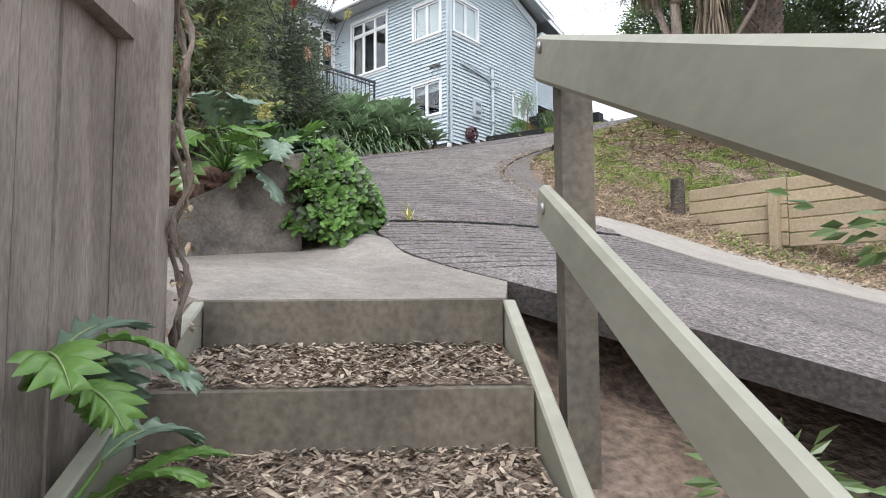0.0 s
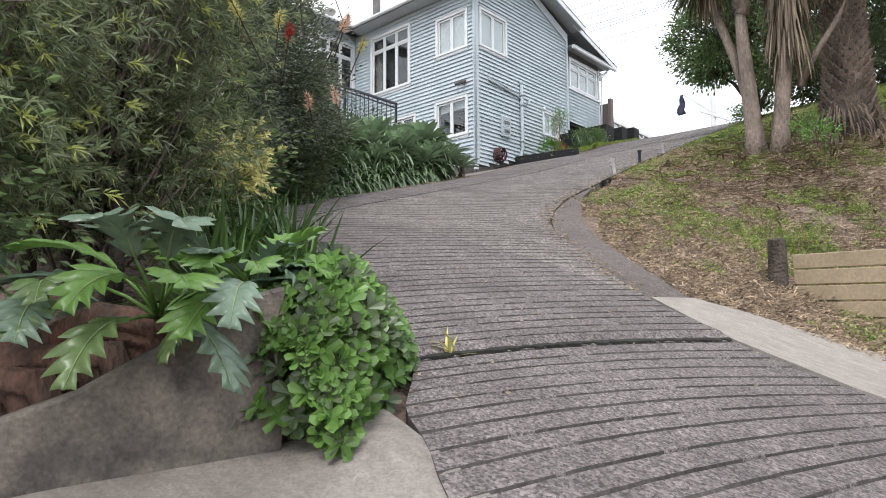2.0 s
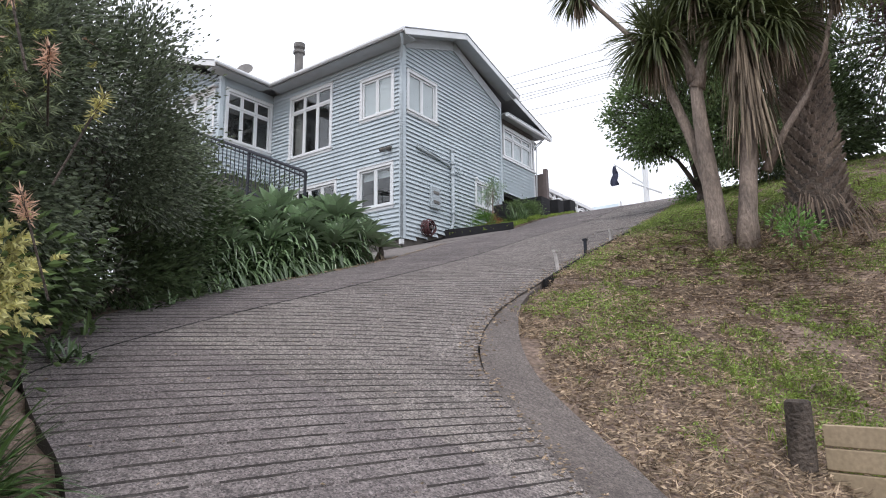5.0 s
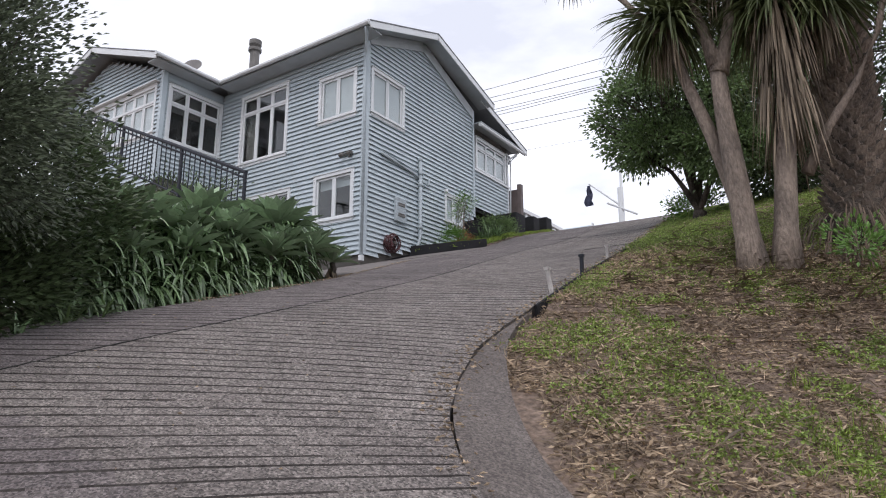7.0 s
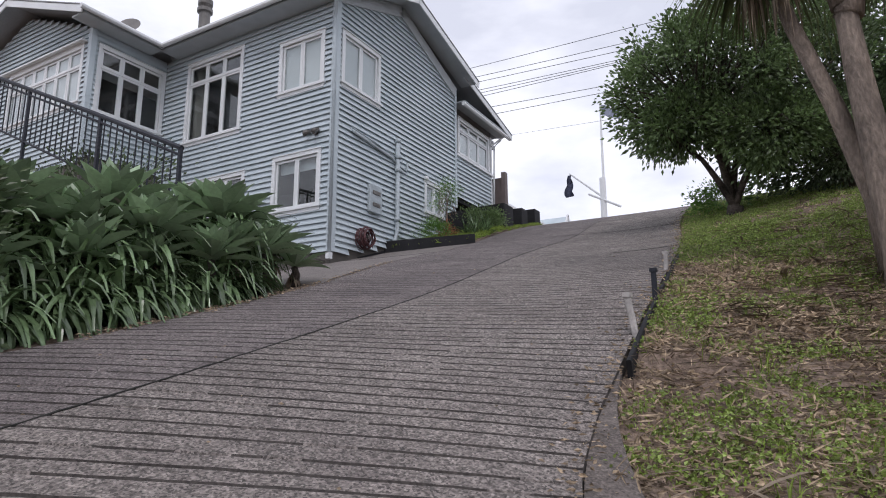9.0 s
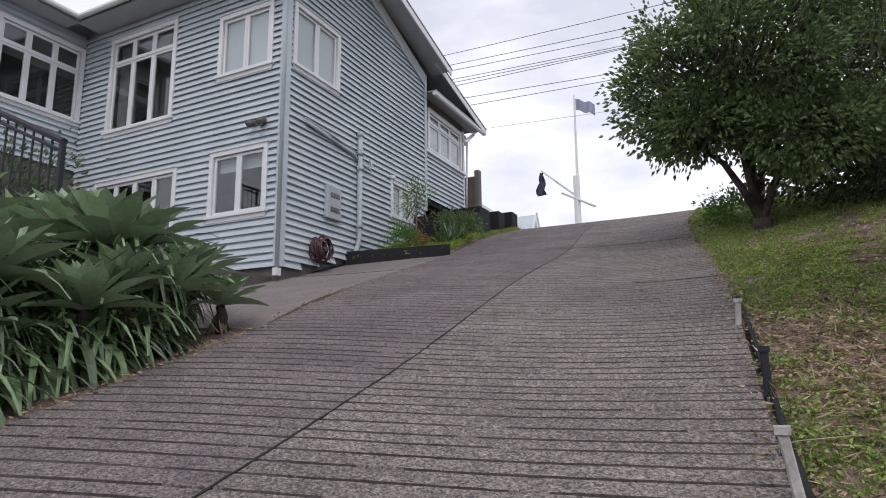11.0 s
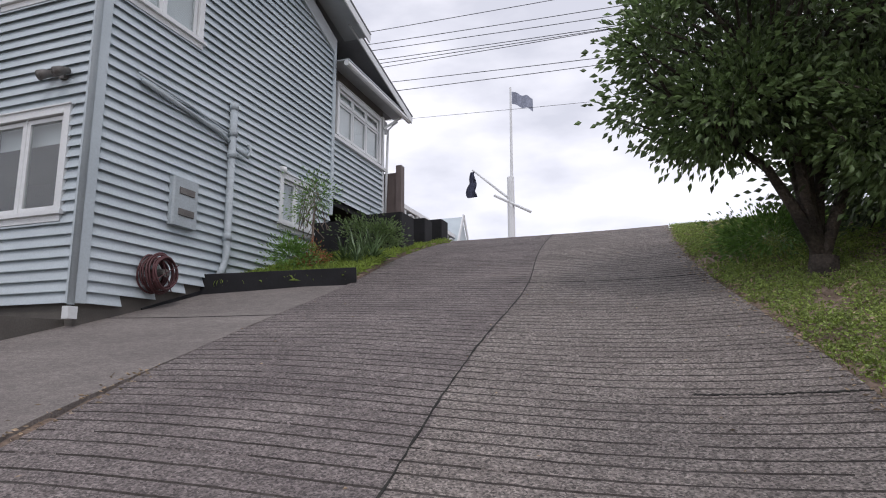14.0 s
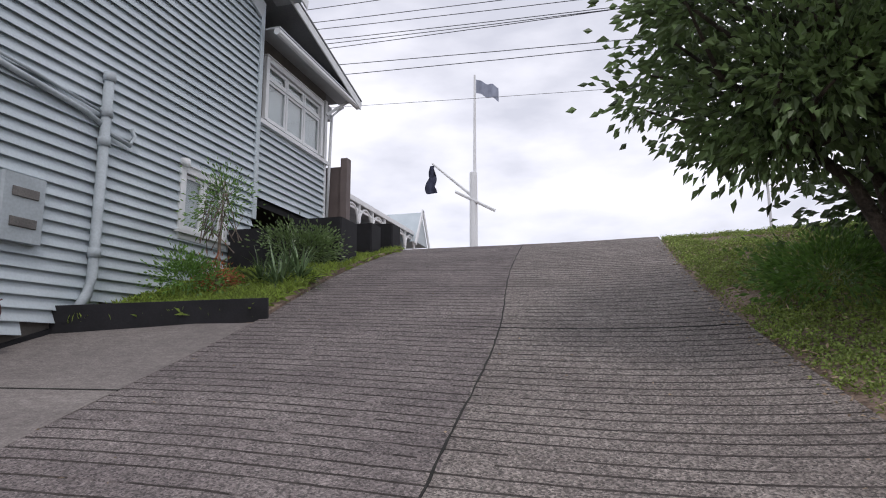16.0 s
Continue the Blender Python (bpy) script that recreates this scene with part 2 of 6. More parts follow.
gl.new(gf.outputs["Facing"], gp.inputs[0]), gl.new(gp.outputs[0], gq.inputs[0]), gl.new(gq.outputs[0], gm.inputs[0]), gl.new(gt.outputs[0], gm.inputs[1]), gl.new(gg.outputs[0], gm.inputs[2])
gl.new(gm.outputs[0], gn["Material Output"].inputs["Surface"])
M["glass"] = glass

# ---- helpers for building ----


def mesh_ob(name, verts, faces, material, parent=None, label="", smooth=False):
    me = bpy.data.meshes.new(name)
    me.from_pydata([tuple(v) for v in verts], [], faces)
    me.materials.append(M[material] if isinstance(material, str) else material)
    if smooth:
        me.shade_smooth()
    me.update()
    ob = new(name, me)
    if parent:
        ob.parent = parent
        ob.matrix_parent_inverse = Matrix.Translation(parent.matrix_basis.translation).inverted() if parent.parent is None and parent.matrix_basis.translation.length else Matrix()
    if label:
        tagged(ob, label)
    return ob


def thing(name, at, label, category, group="", kind=""):
    e = new(name)
    e.empty_display_size = 0.1
    e.location = at
    return tagged(e, label, category, group, kind)


class Build:
    """Collects vertices and faces for one mesh."""

    def __init__(self):
        self.v, self.f = [], []

    def add(self, verts, faces):
        k = len(self.v)
        self.v += [tuple(p) for p in verts]
        self.f += [tuple(i + k for i in q) for q in faces]
        return self

    def box(self, a, b, m=None):
        (x0, y0, z0), (x1, y1, z1) = a, b
        p = [Vector(q) for q in ((x0, y0, z0), (x1, y0, z0), (x1, y1, z0), (x0, y1, z0), (x0, y0, z1), (x1, y0, z1), (x1, y1, z1), (x0, y1, z1))]
        if m:
            p = [m @ q for q in p]
        return self.add(p, [(0, 3, 2, 1), (4, 5, 6, 7), (0, 1, 5, 4), (1, 2, 6, 5), (2, 3, 7, 6), (3, 0, 4, 7)])

    def beam(self, a, b, w, h, up=(0, 0, 1), c=0.006):
        """A bevelled bar from a to b, w across and h high."""
        a, b, up = Vector(a), Vector(b), Vector(up)
        d = (b - a).normalized()
        r = d.cross(up).normalized()
        u = r.cross(d)
        w, h = w / 2, h / 2
        c = min(c, w * .6, h * .6)
        prof = [(-w + c, -h), (w - c, -h), (w, -h + c), (w, h - c), (w - c, h), (-w + c, h), (-w, h - c), (-w, -h + c)]
        vs = [e + r * x + u * y for e in (a, b) for x, y in prof]
        return self.add(vs, [(i, (i + 1) % 8, 8 + (i + 1) % 8, 8 + i) for i in range(8)] + [tuple(range(7, -1, -1)), tuple(range(8, 16))])

    def tube(self, pts, rad, n=8, cap=True):
        pts = [Vector(p) for p in pts]
        rs = rad if isinstance(rad, (list, tuple)) else [rad] * len(pts)
        vs, ref = [], Vector((0.31, 0.17, 0.93))
        for i, p in enumerate(pts):
            d = (pts[min(i + 1, len(pts) - 1)] - pts[max(i - 1, 0)]).normalized()
            if abs(d.dot(ref)) > 0.98:
                ref = Vector((1, 0.1, 0))
            x = d.cross(ref).normalized()
            y = d.cross(x)
            vs += [p + (x * math.cos(t) + y * math.sin(t)) * rs[i] for t in (k * math.tau / n for k in range(n))]
        fs = [(i * n + k, i * n + (k + 1) % n, (i + 1) * n + (k + 1) % n, (i + 1) * n + k) for i in range(len(pts) - 1) for k in range(n)]
        if cap:
            fs += [tuple(range(n - 1, -1, -1)), tuple(range((len(pts) - 1) * n, len(pts) * n))]
        return self.add(vs, fs)

    def blade(self, p, d, up, length, width, droop=0.5, seg=4, fold=0.15, tip=0.05, belly=0.35):
        """A long leaf from p that starts along d and bends down."""
        p, d, up = Vector(p), Vector(d).normalized(), Vector(up)
        s = d.cross(Vector((0, 0, 1)))
        s = s.normalized() if s.length > 0.05 else Vector((1, 0, 0))
        vs = []
        for i in range(seg + 1):
            t = i / seg
            w = width * (0.45 + 0.55 * math.sin(math.pi * min(1, t / (2 * belly)) * 0.5)) if t < belly else width * max(tip, 1 - ((t - belly) / (1 - belly)) ** 1.6)
            n = s.cross(d).normalized()
            vs += [p - s * w / 2 + n * w * fold, p.copy(), p + s * w / 2 + n * w * fold]
            d = (d + Vector((0, 0, -droop / seg))).normalized()
            p = p + d * length / seg
        fs = []
        for i in range(seg):
            k = 3 * i
            fs += [(k, k + 1, k + 4, k + 3), (k + 1, k + 2, k + 5, k + 4)]
        return self.add(vs, fs)

    def make(self, name, material, parent=None, label="", smooth=False):
        return mesh_ob(name, self.v, self.f, material, parent, label, smooth)


rng = random.Random(7)


def catmull(p, t):
    """The point at t (0 to len-1) on the smooth line through p."""
    i = max(0, min(int(t), len(p) - 2))
    f = t - i
    a, b, c, d = (np.array(p[max(0, min(j, len(p) - 1))], float) for j in (i - 1, i, i + 1, i + 2))
    return 0.5 * (2 * b + (c - a) * f + (2 * a - 5 * b + 4 * c - d) * f * f + (3 * b - a - 3 * c + d) * f ** 3)


# ---- terrain ----
# heights of a smooth spline surface: 2.67 m by 3 m apart, from (-14, 0)
HILL = np.array([[2.91, 3.28, 3.74, 4.42, 5.29, 6.16, 6.81, 7.45, 8.2, 8.89, 9.55], [2.75, 3.17, 3.59, 4.26, 5.12, 5.98, 6.68, 7.38, 8.34, 9.01, 9.64], [2.48, 3.08, 3.57, 4.25, 4.98, 5.58, 6.48, 7.28, 8.36, 9.08, 9.74], [1.99, 2.87, 3.62, 4.27, 4.95, 5.66, 6.59, 7.21, 8.2, 9.05, 9.84], [1.34, 2.27, 3.23, 3.78, 4.62, 5.28, 6.14, 7.09, 8.17, 9.06, 9.9], [0.87, 1.74, 2.71, 3.2, 3.92, 5.4, 6.46, 7.5, 8.39, 9.16, 9.95], [0.66, 1.7, 2.37, 2.16, 2.24, 4.66, 6.41, 7.7, 8.55, 9.27, 10.02], [0.23, 1.02, 1.53, 1.44, 2.02, 4.22, 6.22, 7.69, 8.58, 9.34, 10.11], [-0.36, 0.1, 0.57, 1.13, 2.26, 4.06, 5.99, 7.53, 8.59, 9.44, 10.24]])


def spline(u, n):
    i = min(max(int(math.floor(u)), 0), n - 2)
    f = u - i
    return i, ((1 - f) ** 3 / 6, (3 * f ** 3 - 6 * f * f + 4) / 6, (-3 * f ** 3 + 3 * f * f + 3 * f + 1) / 6, f ** 3 / 6)


def ground_z(x, y):
    i, a = spline((min(max(x, -14), 2) + 14) / (16 / 6), 7)
    j, b = spline(min(max(y, 0), 24) / 3, 9)
    z = float(np.array(a) @ HILL[i:i + 4, j:j + 4] @ np.array(b))
    if y > 24:
        z -= 0.1 * (1 - math.exp(-(y - 24) / 2))
    return z


def smooth01(a, b, v):
    t = min(max((v - a) / (b - a), 0), 1)
    return t * t * (3 - 2 * t)


RIGHT = [(2.6, 6.1), (0.0, 5.85), (-1.0, 5.8), (-1.72, 5.97), (-2.42, 6.3), (-3.15, 6.81), (-3.97, 7.46), (-4.38, 8.1), (-4.68, 9.0), (-4.8, 10.2), (-4.9, 11.5), (-4.98, 12.8), (-5.15, 14.9), (-5.38, 16.6), (-5.64, 18.4), (-5.85, 20.8), (-5.87, 24.6)]
LEFT = [(2.6, 2.95), (-0.72, 2.8), (-1.9, 3.25), (-2.42, 3.74), (-3.2, 4.1), (-4.3, 4.65), (-6.3, 5.15), (-7.65, 5.95), (-8.35, 7.4), (-8.35, 9.0), (-8.6, 10.5), (-9.0, 12.3), (-9.55, 14.6), (-9.87, 16.52), (-10.09, 18.5), (-10.3, 20.9), (-10.4, 24.6)]


def inside_drive(x, y):
    poly = LEFT + RIGHT[::-1]
    c, j = False, len(poly) - 1
    for i in range(len(poly)):
        (xi, yi), (xj, yj) = poly[i], poly[j]
        if (yi > y) != (yj > y) and x < (xj - xi) * (y - yi) / (yj - yi) + xi:
            c = not c
        j = i
    return c


def drive_edge_distance(x, y):
    best = 9
    for line in (RIGHT, LEFT):
        for (ax, ay), (bx, by) in zip(line, line[1:]):
            ex, ey = bx - ax, by - ay
            t = min(max(((x - ax) * ex + (y - ay) * ey) / (ex * ex + ey * ey), 0), 1)
            best = min(best, math.hypot(x - ax - t * ex, y - ay - t * ey))
    return best


# steps frame: centre of the top riser, across (to the right going up) and forward
STEP = Vector((-0.962, 2.2075, 2.112))
ACROSS = Vector((0.719, 0.695, 0))
FORWARD = Vector((-0.695, 0.719, 0))


def st(a, f, z=0.0):
    return STEP + ACROSS * a + FORWARD * f + Vector((0, 0, z))


def soil_z(x, y):
    """The bare earth: the hill, cut down under the steps and the free edge of the drive."""
    z = ground_z(x, y)
    d = Vector((x, y, 0)) - STEP
    a, f = d.dot(ACROSS), d.dot(FORWARD)
    if inside_drive(x, y):
        z -= 0.09
    elif x > -7:
        e = min(x + 7, 1)
        z += 0.04 * noise.noise(Vector((x * 1.9, y * 1.9, 0))) + 0.008 * noise.noise(Vector((x * 3, y * 3, 3)))
    if -0.05 < f < 1.7 and -1.9 < a < 0.75 and x < 0:
        z = min(z, STEP.z + 0.187 * max(f, 0) - 0.1)
    if 6.0 < y < 10.3 and not inside_drive(x, y) and x > -5:
        e = drive_edge_distance(x, y)
        z -= 0.07 * smooth01(0.75, 0.4, e)
    if f < 0.45:
        path = STEP.z - 0.22 + 0.42 * (f - 0.1)
        k = smooth01(0.3, 0.0, f) * smooth01(2.2, 0.5, abs(a))
        if a > 0.2:
            k = smooth01(0.45, 0.1, f) * smooth01(3.5, 2.0, a)
            path -= 0.18
        z = z * (1 - k) + min(z, path) * k
    return z


gx = [-400, -150, -60, -35, -24, -19, -16] + [-14 + 0.125 * i for i in range(137)] + [4, 7, 12, 20, 40, 100, 400]
gy = [-400, -150, -60, -25, -12, -6, -3, -1.5] + [-1 + 0.125 * i for i in range(209)] + [27, 30, 36, 45, 60, 100, 200, 500]
verts = [(x, y, soil_z(x, y)) for y in gy for x in gx]
n = len(gx)
tagged(mesh_ob("ground", verts, [(j * n + i, j * n + i + 1, (j + 1) * n + i + 1, (j + 1) * n + i) for j in range(len(gy) - 1) for i in range(n - 1)], "soil", smooth=True), "dry brown soil bank with sparse grass and litter", kind="structure")

# ---- driveway ----


def drive_rows():
    """Rows across the drive with a narrow groove after every flat rib."""
    rows, s, k = [], 0.0, 0
    while s < len(RIGHT) - 1 - 1e-6:
        a, b = catmull(LEFT, s), catmull(RIGHT, s)
        e = 0.01
        la, lb = catmull(LEFT, min(s + e, len(LEFT) - 1)), catmull(RIGHT, min(s + e, len(RIGHT) - 1))
        speed = 0.42 * np.hypot(*(la - a)) / e + 0.58 * np.hypot(*(lb - b)) / e
        grooved = s > 1.05
        if grooved:
            w = 0.125 + 0.014 * math.sin(k * 2.3) + 0.01 * math.sin(k * 5.1)
            nw = 0.021 if s < 11 else 0.017
            rows += [(s, 0), (s + (w - nw) / speed, 0), (s + (w - nw * 0.75) / speed, 1), (s + (w - nw * 0.25) / speed, 1)]
            s += w / speed
        else:
            rows.append((s, 0))
            s += 0.2 / speed
        k += 1
    rows.append((len(RIGHT) - 1, 0))
    return [r for r in rows if r[0] <= len(RIGHT) - 1]


def lip(s):
    """The upper slab stands a little proud of the lower one at the crack."""
    return 0.04 * math.exp(-max(0, s - 3) * 1.6) if s > 3.0 else 0.0


JOINT = [(-6.1, 5.0), (-6.45, 5.6), (-6.7, 6.6), (-6.8, 7.6), (-6.83, 8.8), (-6.92, 10.14), (-7.07, 11.7), (-7.22, 12.97), (-7.46, 15.4), (-7.61, 18.2), (-7.94, 21.0), (-8.2, 24.5)]
NC = 72


def drive_point(s, u, deep=0.0):
    a, b = catmull(LEFT, s), catmull(RIGHT, s)
    p = a + (b - a) * u
    wob = 0.012 * noise.noise(Vector((u * 9, s * 3, 0)))
    q = a + (b - a) * u
    z = ground_z(p[0], p[1]) + 0.025 + lip(s) - deep
    return (q[0] + wob * 0.4, q[1] + wob, z)


rows = drive_rows()
B1 = Build()
vs = []
for s, g in rows:
    for c in range(NC + 1):
        u = c / NC
        d = 0
        if g:
            side = 0.7 if u > 0.48 and s > 11 else 1.0
            d = 0.016 * side * min(1, max(0.15, 0.85 + 1.3 * noise.noise(Vector((u * 6, s * 40, 5)))))
            if s > 11.5:
                d *= 0.8
        d += 0.003 * noise.noise(Vector((u * 40, s * 30, 9)))
        vs.append(drive_point(s, u, d))
w = NC + 1
nr = len(rows)
fs = [(j * w + i, j * w + i + 1, (j + 1) * w + i + 1, (j + 1) * w + i) for j in range(nr - 1) for i in range(NC)]
# skirts along both edges
k = len(vs)
for j in range(nr):
    for i in (0, NC):
        x, y, z = vs[j * w + i]
        vs.append((x, y, z - (0.11 if j * 4 < nr else 0.22)))
for j in range(nr - 1):
    fs += [(j * w, (j + 1) * w, k + 2 * j + 2, k + 2 * j), (j * w + NC, k + 2 * j + 1, k + 2 * j + 3, (j + 1) * w + NC)]
drive_ob = mesh_ob("driveway", vs, fs, "concrete")
drive_ob.data.materials.append(M["groove"])
drive_ob.data.materials.append(M["concrete_right"])
drive_ob.data.materials.append(M["joint"])
JX, JY = [q[0] for q in JOINT], [q[1] for q in JOINT]
for k, q in enumerate(drive_ob.data.polygons):
    c = q.center
    if k >= (nr - 1) * NC:
        q.material_index = 3
    elif not q.material_index and c.x > np.interp(c.y, JY, JX) and c.y > 6.3:
        q.material_index = 2
for j in range(nr - 1):
    if rows[j][1] or rows[j + 1][1]:
        for i in range(NC):
            x = noise.noise(Vector((i * 0.16, j * 0.7, 2)))
            if x > -0.34:
                drive_ob.data.polygons[j * NC + i].material_index = 1
for q in drive_ob.data.polygons[(nr - 1) * NC:]:
    q.material_index = 1
drive = tagged(drive_ob, "steep grooved grey-brown concrete driveway, weathered and stained", "driveway", kind="structure")


def ribbon(name, pts, width, material, label, lift=0.006, depth=0.05, kind="structure", wob=0.0):
    """A thin strip that lies on the drive along pts (x, y)."""
    b = Build()
    vs = []
    for i, p in enumerate(pts):
        p = np.array(p, float)
        d = np.array(pts[min(i + 1, len(pts) - 1)], float) - np.array(pts[max(i - 1, 0)], float)
        d /= np.hypot(*d)
        nrm = np.array((-d[1], d[0]))
        ww = width * (1 + wob * rng.uniform(-1, 1))
        o = wob * 0.012 * rng.uniform(-1, 1)
        for sgn in (-1, 1):
            q = p + nrm * (ww / 2 * sgn + o)
            z = ground_z(*q) + 0.025 + lift
            vs += [(q[0], q[1], z), (q[0], q[1], z - depth)]
    f = []
    for i in range(len(pts) - 1):
        a = 4 * i
        f += [(a, a + 4, a + 6, a + 2), (a, a + 1, a + 5, a + 4), (a + 2, a + 6, a + 7, a + 3)]
    b.add(vs, f)
    return tagged(b.make(name, material), label, kind=kind)


jp = [tuple(catmull(JOINT, i / 300 * (len(JOINT) - 1))) for i in range(301)]
ribbon("expansion_joint", jp, 0.012, "joint", "dark gritty expansion joint along the driveway", 0.005, wob=0.4)
for s0, u0, u1 in ((14.0, 0.5, 1.0), (2.982, 0.0, 1.0), (12.0, 0.8, 1.0)):
    ribbon("crack", [drive_point(s0 + 0.01 * noise.noise(Vector((i * .35, s0, 0))), u0 + (u1 - u0) * i / 60)[:2] for i in range(61)], 0.014 if s0 > 4 else 0.032, "joint", "dark crack across the concrete driveway", 0.004 if s0 > 4 else 0.012, wob=0.6)


def sheet(name, la, lb, material, label, lift=0.03, n=40, m=12, depth=0.15, kind="structure", fn=None):
    """A concrete sheet between two lines of plan points, with edges."""
    fn = fn or (lambda x, y: ground_z(x, y) + lift)
    vs = []
    for j in range(n + 1):
        t = j / n * (len(la) - 1)
        i = min(int(t), len(la) - 2)
        a = np.array(la[i]) * (1 - t + i) + np.array(la[i + 1]) * (t - i)
        b = np.array(lb[i]) * (1 - t + i) + np.array(lb[i + 1]) * (t - i)
        for c in range(m + 1):
            p = a + (b - a) * c / m
            vs.append((p[0], p[1], fn(p[0], p[1]) + 0.003 * noise.noise(Vector((p[0] * 5, p[1] * 5, 0)))))
    w = m + 1
    fs = [(j * w + i, j * w + i + 1, (j + 1) * w + i + 1, (j + 1) * w + i) for j in range(n) for i in range(m)]
    rim = [j * w for j in range(n + 1)] + [n * w + i for i in range(1, m + 1)] + [j * w + m for j in range(n - 1, -1, -1)] + [i for i in range(m - 1, 0, -1)]
    k = len(vs)
    vs += [(vs[i][0], vs[i][1], vs[i][2] - depth) for i in rim]
    R = len(rim)
    fs += [(rim[i], rim[(i + 1) % R], k + (i + 1) % R, k + i) for i in range(R)]
    return tagged(mesh_ob(name, vs, fs, material), label, kind=kind)


sheet("apron", [(-8.95, 12.3), (-12.2, 12.6), (-17.6, 13.4), (-17.6, 15.4), (-17.6, 16.4), (-12.4, 17.3), (-12.2, 18.2)],
      [(-9.0, 12.35), (-9.45, 13.6), (-9.62, 15.0), (-9.78, 15.9), (-9.88, 16.6), (-9.98, 17.4), (-10.08, 18.4)], "concrete_top", "smooth grey concrete apron beside the house", 0.028)
ribbon("apron_joint", [(-12 + 2.15 * i / 20, 16.42 + .004 * i) for i in range(21)], 0.015, "joint", "dark joint across the concrete apron", 0.008)
KO = [(-2.25, 6.78), (-2.68, 7.08), (-3.14, 7.36), (-3.67, 7.76), (-4.17, 8.4), (-4.62, 9.3), (-4.83, 10.3)]
KI = [(-2.45, 6.34), (-2.83, 6.58), (-3.45, 7.02), (-3.98, 7.5), (-4.4, 8.14), (-4.69, 9.05), (-4.82, 10.3)]
sheet("kerb_channel", [catmull(KI, i / 5) for i in range(31)], [catmull(KO, i / 5) for i in range(31)], "channel", "dark grooved concrete channel curving beside the driveway", 0.0, 60, 5)
sheet("pale_strip", [(-2.4, 6.33), (-1.68, 5.98), (-1.0, 5.82), (0, 5.88), (2.4, 6.12)], [(-2.22, 6.75), (-1.8, 6.93), (-0.93, 7.12), (0, 7.18), (2.4, 7.4)], "strip", "pale smooth concrete strip along the driveway", 0.035, 60, 6)
# street at the top
sheet("street", [(-40, 24.6), (30, 24.6)], [(-40, 34), (30, 34)], "concrete_top", "grey asphalt street at the top of the drive", 0.03, 20, 4)

# ---- slab, concrete wall, steps ----


def slab_z(x, y):
    d = Vector((x, y, 0)) - STEP
    z = STEP.z + 0.187 * max(0, d.dot(FORWARD))
    k = smooth01(0.5, 0.0, drive_edge_distance(x, y)) * smooth01(0.0, 0.25, d.dot(FORWARD))
    return z + k * (ground_z(x, y) + 0.022 - z)


a0, b0 = st(-0.53, 0.0), st(0.52, 0.0)
sheet("landing_slab", [(a0.x, a0.y), (-1.75, 1.87), (-2.62, 2.1), (-2.35, 2.95)], [(b0.x, b0.y), (-0.76, 2.83), (-1.5, 3.12), (-2.12, 3.3)], "slab", "smooth stained concrete landing slab at the top of the steps", 0, 30, 24, 0.16, fn=slab_z)

W0, W1 = Vector((-2.27, 2.95, 0)), Vector((-2.62, 2.17, 0))
wd = (W1 - W0).normalized()
wn_ = Vector((-wd.y, wd.x, 0))
if wn_.dot(FORWARD) < 0:
    wn_ = -wn_
b = Build()
prof = [(0, 0.0, 0.60), (0.12, 0.0, 0.57), (0.35, 0, 0.43), (0.65, 0, 0.26), (1.05, 0, 0.12), (1.9, 0, 0.08)]
vs = []
for i, (d, _, h) in enumerate(prof):
    for off in (0, 0.13):
        p = W0 + wd * d + wn_ * off
        base = 2.12
        vs += [(p.x, p.y, base), (p.x, p.y, 2.36 + h - 0.015), ((p + wn_ * (0.012 if off == 0 else -0.012)).x, (p + wn_ * (0.012 if off == 0 else -0.012)).y, 2.36 + h)]
fs = []
for i in range(len(prof) - 1):
    k, m = 6 * i, 6 * i + 6
    fs += [(k, m, m + 1, k + 1), (k + 1, m + 1, m + 2, k + 2), (k + 2, m + 2, m + 5, k + 5), (k + 5, m + 5, m + 4, k + 4), (k + 4, m + 4, m + 3, k + 3)]
fs += [(0, 1, 2, 5, 4, 3), tuple(6 * (len(prof) - 1) + q for q in (3, 4, 5, 2, 1, 0))]
tagged(mesh_ob("concrete_wall", vs, fs, "wall_concrete"), "low sloping concrete retaining wall stained with lichen", "retaining wall")

steps = thing("garden_steps", st(0, -0.3, -0.3), "timber-framed garden steps filled with wood chips", "steps")


def part(name, b, material, parent, label="", smooth=False):
    return b.make(name, material, parent, label, smooth)


RUN, RISE = 0.5, 0.225
for k in range(4):
    f0, z0 = -RUN * k, -RISE * k - 0.005
    b = Build().beam(st(-0.5, f0 - 0.025, z0 - 0.09), st(0.5, f0 - 0.025, z0 - 0.09), 0.045, 0.19)
    part("riser", b, "riser", steps)
    fa, fb, za, zb = f0 - 0.05, f0 - RUN - 0.004, z0 - 0.16, z0 - 0.222
    b = Build().add([st(a, f, z) for a in (-0.5, 0.5) for f, z in ((fa, za), (fb, zb), (fb, z0 - 0.6), (fa, z0 - 0.6))], [(0, 1, 2, 3), (7, 6, 5, 4), (0, 4, 5, 1), (1, 5, 6, 2), (2, 6, 7, 3), (3, 7, 4, 0)])
    part("chip_bed", b, "soil", steps)
for a in (-0.53, 0.53):
    b = Build().beam(st(a, 0.02, -0.075), st(a, -1.9, -0.075 - 1.9 * RISE / RUN), 0.045, 0.15)
    part("stringer", b, "timber", steps)
b = Build()
